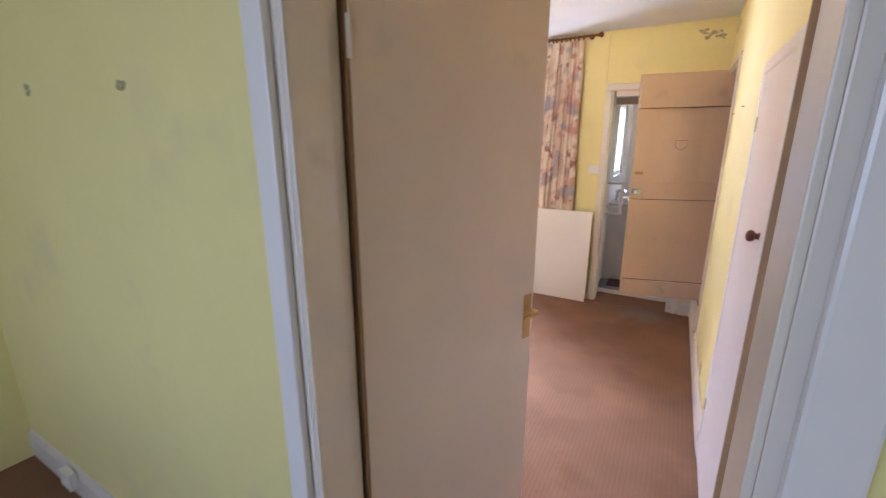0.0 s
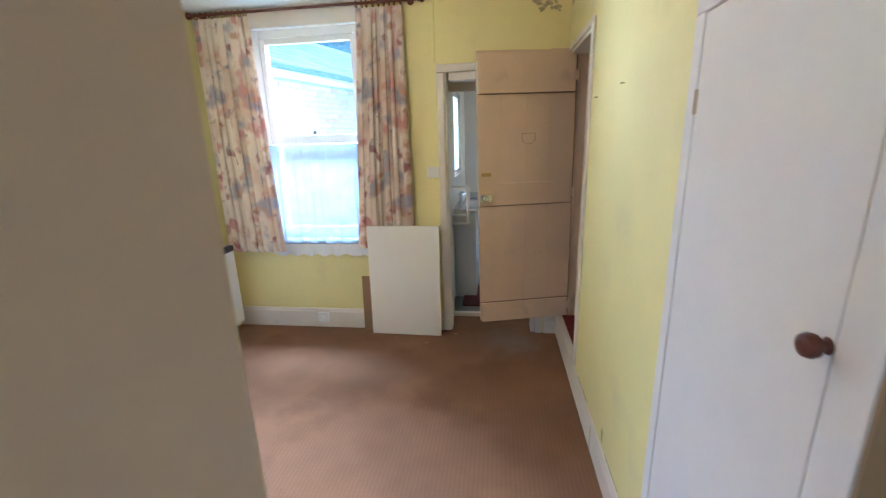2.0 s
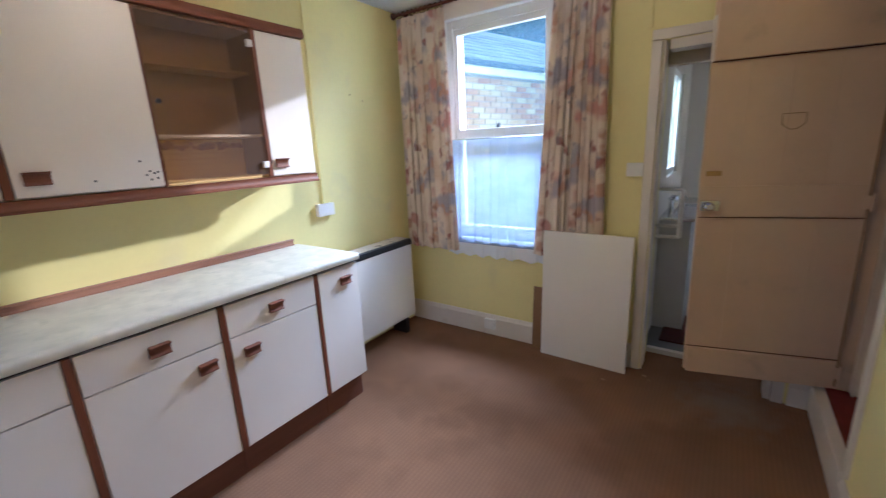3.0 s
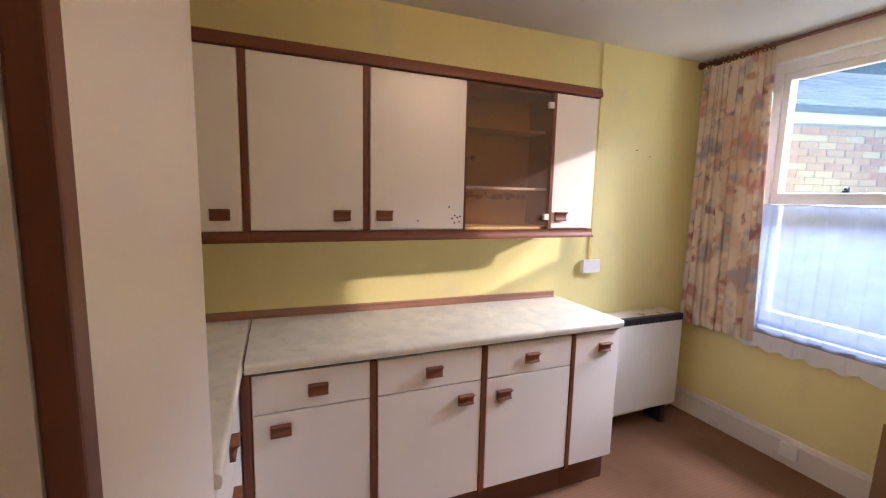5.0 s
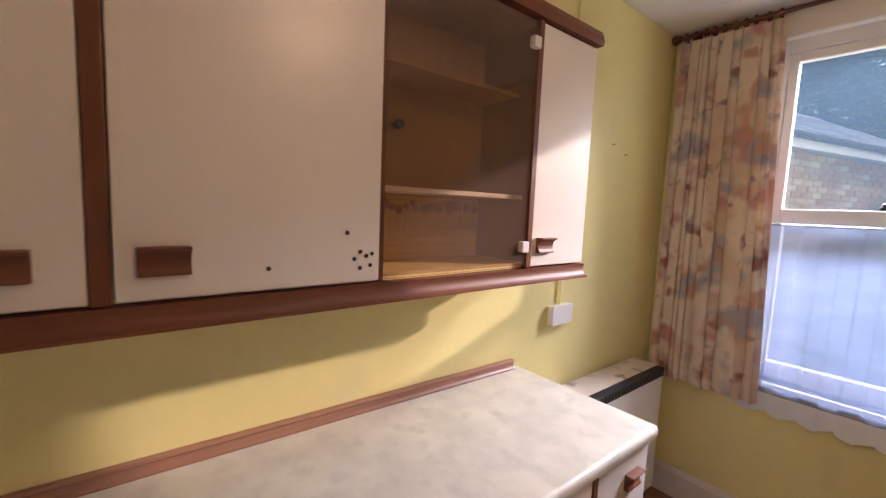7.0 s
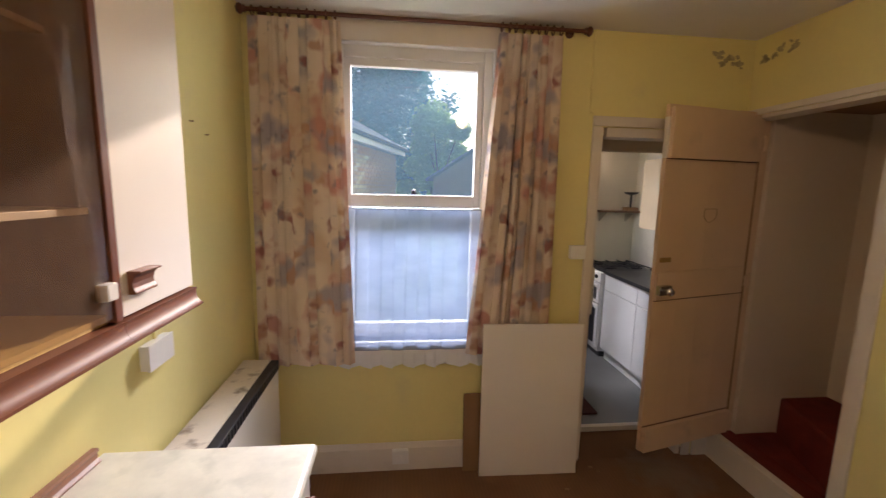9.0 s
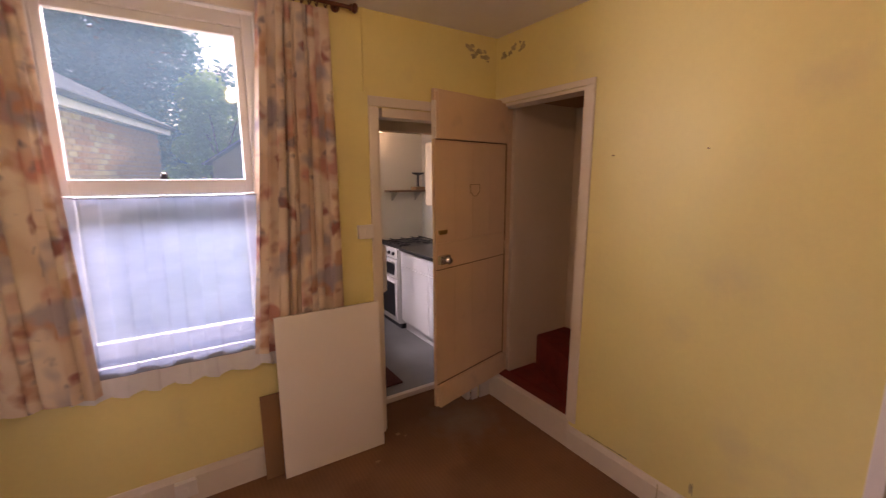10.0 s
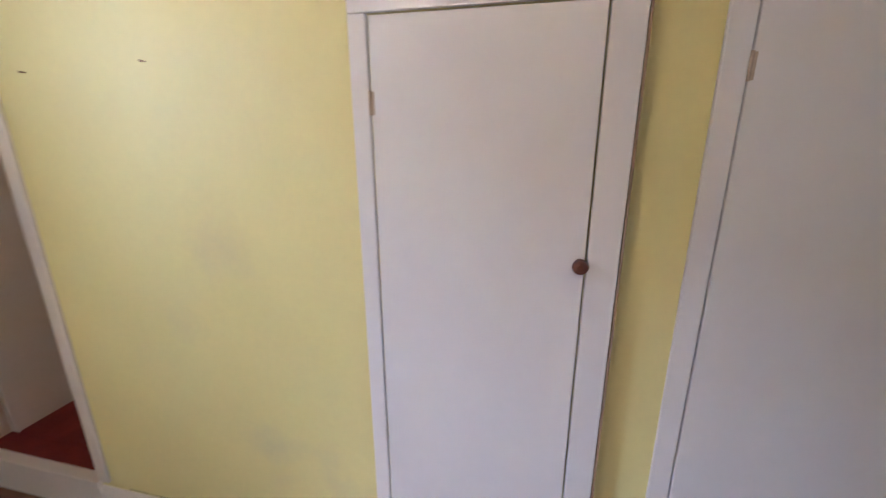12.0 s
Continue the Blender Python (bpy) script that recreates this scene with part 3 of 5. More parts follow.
# ---- entry door, standing open ----
hx, hy, fx, fy = -0.225, SY + 0.002, 0.015, 0.582
ang = math.degrees(math.atan2(fy - hy, fx - hx))
dw = math.hypot(fx - hx, fy - hy)
door = thing("door_1", pose(hx, hy, 0, 0, 0, ang), "cream painted flush room door standing half open", "door")
door["kind"] = "structure"
part("leaf", box(0.002, dw, 0.0, 0.038, 0.012, 1.878, 0.003), BEIGE, door, local=True)
part("hinge_edge", box(-0.006, 0.0015, 0.001, 0.037, 0.014, 1.876), CARDBOARD, door, "brown bare edge", local=True)
for s, yy in ((-1, 0.0), (1, 0.038)):
    h = part("lock_plate", box(dw - 0.044, dw - 0.012, yy - 0.003 if s < 0 else yy, yy if s < 0 else yy + 0.003, 0.885, 1.035, 0.001), BRASS, door, "worn brass handle plate", local=True)
    bm = rod((dw - 0.028, yy, 0.985), (dw - 0.028, yy + s * 0.042, 0.985), 0.008)
    rod((dw - 0.030, yy + s * 0.042, 0.985), (dw - 0.084, yy + s * 0.040, 0.980), 0.008, into=bm, r2=0.006)
    part("lever", bm, BRASS, h, "brass lever handle", local=True)
part("latch_plate", box(dw, dw + 0.002, 0.008, 0.030, 0.90, 1.05, 0.0005), BRASS, door, local=True)
for hz in (0.25, 1.70):
    part("hinge", rod((0.0, -0.004, hz - 0.04), (0.0, -0.004, hz + 0.04), 0.006), CREAM, door, local=True)


# ---- ledged plank door of the stairs, standing open ----
px, py, qx, qy = 0.690, 3.372, 0.046, 3.218
ang = math.degrees(math.atan2(qy - py, qx - px))
pw = math.hypot(qx - px, qy - py)
plank = thing("plank_door", pose(px, py, 0.185, 0, 0.5, ang), "old ledged plank door, dull pink paint, standing open", "door")
plank["kind"] = "structure"
edges = [0.0, 0.17, 0.335, 0.50, pw]
for a, b in zip(edges, edges[1:]):
    part("plank", box(a + 0.0003, b - 0.0003, -0.024, 0.0, random.uniform(0, 0.006), 1.862 + random.uniform(-0.004, 0.004), 0.0006), PINKISH, plank, local=True)
for z0, z1, d in ((1.600, 1.845, 0.024), (0.866, 1.02, 0.010), (0.004, 0.148, 0.024)):
    part("ledge", box(0.012, pw - 0.008, 0.0005, d, z0, z1, 0.004), PINKISH, plank, local=True)
# thin dark strips draw the shadow lines along the ledges
for z in (1.5952, 0.8612, 0.1485):
    part("gap", box(0.004, pw - 0.004, 0.0004, 0.006, z, z + 0.0045), DARKWOOD, plank, "dark strip for the shadow line at the ledge", local=True)
part("edge", box(-0.003, 0.0004, -0.022, 0.010, 0.01, 1.855), CARDBOARD, plank, "brown hinge edge", local=True)
for z in (1.70, 0.94, 0.09):
    bm = box(-0.012, 0.03, 0.0245, 0.028, z - 0.03, z + 0.03, 0.002)
    rod((-0.004, 0.028, z - 0.04), (-0.004, 0.028, z + 0.04), 0.008, into=bm)
    part("hinge", bm, PINKISH, plank, "painted iron hinge", local=True)
part("bare_edge", box(pw - 0.010, pw + 0.0015, -0.0245, 0.0045, 1.60, 1.80, 0.002), CREAM, plank, "cream painted edge at the top", local=True)
lock = part("latch", box(pw - 0.085, pw - 0.004, 0.0105, 0.036, 0.900, 0.950, 0.003), STEEL, plank, "bright metal rim latch", local=True)
part("knob", turned([(0.008, 0), (0.008, 0.02), (0.02, 0.03), (0.022, 0.04), (0.014, 0.05)], pose(pw - 0.035, 0.036, 0.927, -90)), STEEL, lock, local=True)
part("bolt", box(pw - 0.085, pw - 0.02, 0.001, 0.014, 1.07, 1.095, 0.003), BRASS, plank, "small brass bolt", local=True)
for z in (1.30,):
    bm = bmesh.new()
    for a, b in (((0.27, z + 0.045), (0.36, z + 0.045)), ((0.27, z + 0.045), (0.27, z)), ((0.36, z + 0.045), (0.36, z)), ((0.27, z), (0.30, z - 0.025)), ((0.36, z), (0.33, z - 0.025)), ((0.30, z - 0.025), (0.33, z - 0.025))):
        rod((a[0], 0.0015, a[1]), (b[0], 0.0015, b[1]), 0.0016, into=bm, sides=6)
    part("scored_shield", bm, CARDBOARD, plank, "shield outline scratched in the paint", local=True)


# ---- stairs ----
setting("wall_stair_north", box(EX + 0.12, 1.45, NY - 0.062, NY - 0.002, 0, CZ + 1.0), STAIRWALL, "dull plaster wall beside the stairs", "wall")
setting("wall_stair_east", box(1.35, 1.45, 1.55, NY - 0.062, 0, CZ + 1.0), STAIRWALL, "dull plaster wall at the turn of the stairs", "wall")
setting("wall_stair_inner", box(EX + 0.122, EX + 0.16, 1.6, SL - 0.002, 0, CZ + 1.0), STAIRWALL, "dull plaster wall inside the stairs", "wall")
setting("wall_stair_south", box(EX + 0.121, 1.45, 1.50, 1.549, 0, CZ + 1.0), STAIRWALL, "dull plaster wall at the foot of the upper stairs", "wall")
# dark brown puts the shade under the upper flight into the colour
setting("ceiling_stair", box(EX + 0.121, 1.349, 1.551, NY - 0.063, 2.065, 2.12), CARDBOARD, "underside of the upper flight, coloured dark for its shade", "ceiling")
stairs = thing("winder_stairs", pose(EX + 0.5, 3.0, 0), "winding stairs with dark red carpet", "stairs")
cx, cy, ny = EX + 0.162, SL, NY - 0.064
steps = [[(EX + 0.12, cy), (EX + 0.12, ny), (1.03, ny)], [(cx, cy), (1.03, ny), (1.348, ny), (1.348, 3.12)], [(cx, cy), (1.348, 3.12), (1.348, 2.74)],
         [(cx, cy), (1.348, 2.74), (1.348, 2.42), (cx, 2.42)], [(cx, 2.42), (1.348, 2.42), (1.348, 2.1), (cx, 2.1)]]
part("tread", box(EX + 0.0285, EX + 0.1195, SL + 0.021, SR - 0.0125, SB - 0.0295, SB + 0.001, 0.002), REDCARPET, stairs)
for k, outline in enumerate(steps):
    part("step", prism(outline, 0.0, SB + 0.002 + 0.22 * k, "z", bevel=0.012), REDCARPET, stairs)


# ---- kitchen cabinets along the west wall ----
FX = -1.53       # fronts of the base units
UX = -1.81       # fronts of the wall units


def pull(parent, at, facing="e", w=0.072):
    """A square-cut brown wooden pull with a hollowed grip."""
    prof = [(0, -0.022), (0.015, -0.022), (0.015, -0.018), (0.010, -0.010), (0.009, 0.0), (0.012, 0.010), (0.018, 0.017), (0.026, 0.020), (0.026, 0.024), (0, 0.024)]
    if facing == "e":
        bm = prism([(at[0] + d, at[2] + z) for d, z in prof], at[1] - w / 2, at[1] + w / 2, "y", bevel=0.001)
    else:
        bm = prism([(at[1] + d, at[2] + z) for d, z in prof], at[0] - w / 2, at[0] + w / 2, "x", bevel=0.001)
    part("handle", bm, TRIM, parent, "brown wooden grip handle")


def base_unit(y0, y1, strip, drawer, door_handle, label):
    ob = thing("base_cabinet", pose(FX, (y0 + y1) / 2, 0), label, "cabinet", "base cabinets under the worktop")
    bm = box(wall_x(y1) + 0.003, FX - 0.02, y0, y1, 0.15, 0.862)
    part("body", bm, LAMINATE, ob)
    part("plinth", box(WX + 0.05, FX - 0.055, y0, y1, 0.0, 0.15, 0.002), PLINTH, ob, "dark brown plinth")
    # black strip put in as the shadow line under the worktop's front
    part("rail", box(FX - 0.0195, FX - 0.004, y0, y1, 0.851, 0.8625, 0.001), BLACK, ob)
    if strip:
        part("edge_strip", box(FX - 0.0195, FX + 0.003, y1 - strip, y1, 0.152, 0.850, 0.002), TRIM_Z, ob, "brown upright trim")
    ye = y1 - strip - 0.002
    top = 0.848
    if drawer is not None:
        d = part("drawer_front", box(FX - 0.019, FX, y0 + 0.002, ye, 0.70, top, 0.0025), LAMINATE, ob)
        pull(d, (FX, drawer, 0.768))
        top = 0.695
    d = part("door", box(FX - 0.019, FX, y0 + 0.002, ye, 0.165, top, 0.0025), LAMINATE, ob)
    pull(d, (FX, *door_handle))
    return ob


base_unit(0.612, 1.068, 0.026, 0.842, (0.708, 0.628), "cream laminate base cabinet with drawer and brown handles")
base_unit(1.069, 1.562, 0.026, 1.309, (1.46, 0.62), "cream laminate base cabinet with drawer and brown handles")
base_unit(1.563, 2.046, 0.022, 1.795, (1.652, 0.612), "cream laminate base cabinet with drawer and brown handles")
base_unit(2.047, 2.322, 0.0, None, (2.225, 0.768), "narrow cream laminate base cabinet with one tall door")

# the return along the south wall
SFY = 0.575
ob = thing("drawer_cabinet", pose(-1.2, SFY, 0), "cream laminate drawer cabinet with four drawers", "cabinet", "base cabinets under the worktop")
part("body", box(wall_x(SFY) + 0.003, -0.918, SY + 0.003, SFY - 0.02, 0.15, 0.862), LAMINATE, ob)
part("plinth", box(FX + 0.005, -0.918, SY + 0.05, SFY - 0.04, 0.0, 0.15, 0.002), TRIM, ob, "brown plinth")
part("corner_post", box(FX - 0.0195, FX + 0.004, SFY + 0.003, 0.610, 0.0, 0.858, 0.002), TRIM_Z, ob, "brown corner post")
for z0, z1 in ((0.165, 0.33), (0.335, 0.50), (0.505, 0.67), (0.675, 0.835)):
    d = part("drawer_front", box(FX + 0.03, -0.922, SFY - 0.019, SFY, z0, z1, 0.0025), LAMINATE, ob)
    pull(d, (-1.22, SFY, (z0 + z1) / 2 + 0.02), "n")


def worktop_slab(name, x0, x1, y0, y1, front, label):
    """A post-formed slab: the front edge rounded over."""
    z0, z1, r = 0.864, 0.900, 0.014
    arc = [(r - r * math.cos(a), r - r * math.sin(a)) for a in [k * math.pi / 2 / 5 for k in range(6)]]
    if front == "e":
        pts = [(x0, z0), (x1 - 0.004, z0)] + [(x1 - p, z1 - q) for p, q in [(0.0, r + 0.008)] + [(a, b) for a, b in arc]] + [(x0, z1)]
        bm = prism(pts, y0, y1, "y")
    else:
        pts = [(y0, z0), (y1 - 0.004, z0)] + [(y1 - p, z1 - q) for p, q in [(0.0, r + 0.008)] + [(a, b) for a, b in arc]] + [(y0, z1)]
        bm = prism(pts, x0, x1, "x")
    for v in bm.verts:
        if v.co.x < x0 + 0.001:
            v.co.x = wall_x(v.co.y) + 0.002
    ob = thing(name, pose((x0 + x1) / 2, (y0 + y1) / 2, z0), label, "worktop")
    part("slab", bm, WORKTOP, ob)
    return ob


wt = worktop_slab("worktop", WX + 0.002, -1.508, 0.594, 2.325, "e", "mottled cream laminate worktop on the base cabinets")
worktop_slab("worktop", WX + 0.002, -0.918, SY + 0.002, 0.590, "n", "mottled cream laminate worktop on the drawer cabinet")
part("end_edging", box(WX + 0.004, -1.522, 2.3255, 2.327, 0.867, 0.898), LAMINATE, wt, "cream end edging")
part("joint_strip", box(wall_x(0.6) + 0.024, -1.522, 0.5905, 0.5935, 0.875, 0.901), TRIM, wt, "brown joint strip")
up_prof = [(0.001, 0.901), (0.021, 0.901), (0.021, 0.905), (0.014, 0.912), (0.014, 0.926), (0.019, 0.932), (0.016, 0.938), (0.001, 0.938)]
upstand = thing("upstand", pose(wall_x(1.2), 1.2, 0.901), "brown wooden upstand along the back of the worktop", "trim")
for a, b in ((SY + 0.003, 0.5915), (0.5925, 2.29)):
    bm = prism(up_prof, a, b, "y")
    for v in bm.verts:
        v.co.x += wall_x(v.co.y)
    part("length", bm, UPSTAND, upstand)


# wall units
def wall_unit(y0, y1, handle, strips, label):
    ob = thing("wall_cabinet", pose(UX, (y0 + y1) / 2, 1.345), label, "cabinet", "wall cabinets over the worktop")
    part("body", box(wall_x(y1) + 0.003, UX - 0.02, y0, y1, 1.34, 2.045), LAMINATE, ob)
    if strips:
        part("edge_strip", box(UX - 0.0195, UX + 0.003, y1 - strips, y1, 1.342, 2.042, 0.002), TRIM_Z, ob, "brown upright trim")
    d = part("door", box(UX - 0.019, UX, y0 + 0.002, y1 - strips - 0.002, 1.345, 2.038, 0.0025), LAMINATE, ob)
    pull(d, (UX, handle, 1.407))
    return ob, d


first_unit, _ = wall_unit(0.332, 0.614, 0.508, 0.026, "cream laminate wall cabinet with a brown handle")
part("end_panel", box(wall_x(0.33) + 0.003, UX + 0.002, 0.314, 0.3315, 1.342, 2.042, 0.002), TRIM_Z, first_unit, "brown end panel")
wall_unit(0.615, 1.096, 0.976, 0.026, "cream laminate wall cabinet with a brown handle")
wc, wd = wall_unit(1.097, 1.556, 1.163, 0.0, "cream laminate wall cabinet with drill holes in its door")
for y, z in ((1.322, 1.385), (1.478, 1.45), (1.508, 1.375), (1.522, 1.40), (1.494, 1.395), (1.532, 1.38), (1.508, 1.41), (1.536, 1.405)):
    part("screw_hole", rod((UX - 0.001, y, z), (UX + 0.0012, y, z), 0.0045, sides=10), BLACK, wd)
wall_unit(2.068, 2.340, 2.125, 0.0, "narrow cream laminate wall cabinet at the run's end")

# the glazed unit
gu = thing("glazed_wall_cabinet", pose(UX, 1.81, 1.345), "glazed wall cabinet with brown inside and checked paper lining", "cabinet", "wall cabinets over the worktop")
g0, g1 = 1.557, 2.067
part("back", box(wall_x(g1) + 0.003, WX + 0.008, g0, g1, 1.34, 2.045), BACKING, gu)
part("lining", box(WX + 0.0082, WX + 0.009, g0 + 0.0145, g1 - 0.0145, 1.357, 1.541), CHECKED, gu, "yellow checked paper lining")
part("side", box(WX + 0.0095, UX - 0.016, g0, g0 + 0.014, 1.34, 2.045), INSIDE, gu)
part("side", box(WX + 0.0095, UX - 0.016, g1 - 0.014, g1, 1.34, 2.045), INSIDE, gu)
part("bottom", box(WX + 0.0095, UX - 0.016, g0 + 0.0142, g1 - 0.0142, 1.34, 1.356), CHECKED, gu)
part("top", box(WX + 0.0095, UX - 0.016, g0 + 0.0142, g1 - 0.0142, 2.029, 2.045), INSIDE, gu)
part("shelf", box(WX + 0.0095, UX - 0.03, g0 + 0.0145, g1 - 0.0145, 1.543, 1.555, 0.001), LAMINATE, gu, "cream shelf board")
part("shelf", box(WX + 0.0095, UX - 0.07, g0 + 0.0145, g1 - 0.0145, 1.843, 1.855, 0.001), BACKING, gu, "brown shelf board")
rnd = random.Random(12)
border = bmesh.new()
for k in range(22):
    y = g0 + 0.03 + k * 0.0215
    s = rnd.uniform(0.009, 0.023)
    turned([(s * 0.9, 0), (s, 0.0004), (s * 0.4, 0.0008)], pose(WX + 0.0092, y + rnd.uniform(-0.008, 0.008), 1.514 + rnd.uniform(-0.014, 0.006), 0, 90, 0), into=border, sides=9)
part("paper_border", border, FLOWER, gu, "faded floral paper border")
gd = part("glass_door", box(UX - 0.006, UX - 0.001, g0 + 0.004, g1 - 0.022, 1.352, 2.036), CLEAR, gu, "clear glass door")
gd.visible_shadow = False
part("edge_strip", box(UX - 0.0155, UX + 0.003, g1 - 0.02, g1, 1.342, 2.042, 0.002), TRIM_Z, gu, "brown upright trim")
part("edge_strip", box(UX - 0.0155, UX - 0.007, g0, g0 + 0.012, 1.342, 2.042, 0.001), TRIM_Z, gu, "brown upright trim")
for z in (1.405, 1.975):
    part("glass_clip", box(UX - 0.009, UX + 0.012, g1 - 0.05, g1 - 0.021, z - 0.016, z + 0.016, 0.004), PLASTIC, gd, "white plastic glass clip")
part("knob", turned([(0.006, 0), (0.006, 0.01), (0.011, 0.016), (0.010, 0.024)], Matrix.Translation((UX - 0.001, 1.585, 1.685)) @ pose(0, 0, 0, 0, 90, 0)), BLACK, gd, "small dark knob")

# cornice and pelmet
corn = [(WX - 0.02, 2.046), (UX + 0.012, 2.046), (UX + 0.016, 2.058), (UX + 0.012, 2.078), (UX + 0.004, 2.092), (WX - 0.02, 2.092)]
solid("cornice", prism(corn, 0.310, 2.352, "y"), TRIM, "brown wooden cornice on top of the wall cabinets", "trim")
pel = [(UX - 0.03, 1.339), (UX + 0.007, 1.339), (UX + 0.004, 1.331), (UX + 0.0045, 1.320), (UX + 0.008, 1.310), (UX + 0.014, 1.303), (UX + 0.020, 1.301), (UX + 0.020, 1.296), (UX - 0.03, 1.296)]
pelmet = thing("pelmet", pose(UX, 1.33, 1.296), "brown hollow-moulded wooden pelmet under the wall cabinets", "trim")
for a, b in ((0.314, 0.6055), (0.6065, 2.0665), (2.0675, 2.345)):
    part("length", prism(pel, a, b, "y"), TRIM, pelmet)

# tall larder unit beside the entrance
ob = thing("larder_cabinet", pose(-0.6, SFY, 0), "tall cream larder cabinet with brown edges", "cabinet")
part("body", box(-0.915, -0.34, SY + 0.003, SFY - 0.02, 0.10, 2.12), LAMINATE, ob)
part("door", box(-0.913, -0.372, SFY - 0.019, SFY, 0.12, 2.10, 0.003), LAMINATE, ob)
part("edge_strip", box(-0.37, -0.342, SFY - 0.0195, SFY + 0.004, 0.10, 2.12, 0.003), TRIM_Z, ob, "brown upright trim")
part("plinth", box(-0.89, -0.35, SY + 0.05, SFY - 0.04, 0, 0.10), TRIM, ob)


# ---- storage heater ----
ob = thing("storage_heater", pose(-1.96, 2.82, 0), "white storage heater with a rusty top and black grille", "heater")
hx0, hx1, hy0, hy1, hz0, hz1 = WX + 0.015, -1.865, 2.42, 3.225, 0.13, 0.765
part("case", box(hx0, hx1, hy0, hy1, hz0, hz1 - 0.012, 0.012), HEATER, ob)
part("top", box(hx0, hx1 - 0.035, hy0, hy1, hz1 - 0.012, hz1, 0.004), RUST, ob, "rust-stained top plate")
gr = part("grille", box(hx1 - 0.034, hx1 + 0.004, hy0 + 0.004, hy1 - 0.004, hz1 - 0.045, hz1 - 0.002, 0.004), BLACK, ob, "black outlet grille")
for k in range(28):
    y = hy0 + 0.03 + k * 0.0275
    part("slat", box(hx1 + 0.0042, hx1 + 0.007, y, y + 0.012, hz1 - 0.040, hz1 - 0.008), BLACK, gr)
for y in (hy0 + 0.08, hy1 - 0.12):
    part("foot", box(hx0 + 0.01, hx1 - 0.01, y, y + 0.04, 0.0, hz0 + 0.005, 0.003), BLACK, ob)


# ---- leaning boards ----
lean = math.degrees(math.atan2(0.028, 0.88))
ob = thing("white_board", pose(-0.55, 3.316, 0, -lean, 0, -1.5), "white melamine board leaning against the wall", "board")
part("panel", box(-0.279, 0.281, 0.0, 0.016, 0.002, 0.882, 0.0015), BOARD, ob, local=True)
ob = thing("hardboard_sheet", pose(-0.66, 3.372, 0, -4.0, 0, 0), "brown hardboard sheet leaning behind the white board", "board")
part("panel", box(-0.255, 0.20, 0.0, 0.006, 0.002, 0.46, 0.001), CARDBOARD, ob, local=True)


# ---- switch and sockets ----
def socket(name, m, w, h, label, category, rocker=True):
    """A plate on a shallow box in its own plane: x across, z up, facing -y."""
    ob = thing(name, m, label, category)
    part("back_box", box(-w / 2, w / 2, -0.022, 0, -h / 2, h / 2, 0.003), PLASTIC, ob, local=True)
    part("plate", box(-w / 2 - 0.002, w / 2 + 0.002, -0.030, -0.0225, -h / 2 - 0.002, h / 2 + 0.002, 0.003), PLASTIC, ob, local=True)
    if rocker:
        part("rocker", box(-0.009, 0.009, -0.035, -0.0302, -0.014, 0.014, 0.002), PLASTIC, ob, local=True)
    return ob


socket("light_switch", pose(-0.303, NY - 0.001, 1.272), 0.086, 0.074, "white plastic light switch beside the kitchen doorway", "switch")
socket("fused_switch", pose(WX - 0.004, 2.553, 1.085, 0, 0, 90), 0.130, 0.078, "white plastic fused switch on the wall under the cabinets", "switch", False)
socket("wall_socket", pose(-1.27, NY - 0.017, 0.098), 0.088, 0.076, "white plastic socket fixed on the skirting board", "socket")

# painted conduits
solid("conduit", box(-0.285, -0.265, NY - 0.012, NY - 0.001, KT + 0.07, CZ - 0.001, 0.003), YELLOW, "yellow painted cable conduit above the doorway", "conduit")
solid("conduit", box(WX + 0.001, WX + 0.010, 2.548, 2.562, 1.125, CZ - 0.001, 0.003), YELLOW, "yellow painted cable conduit beside the wall cabinets", "conduit")


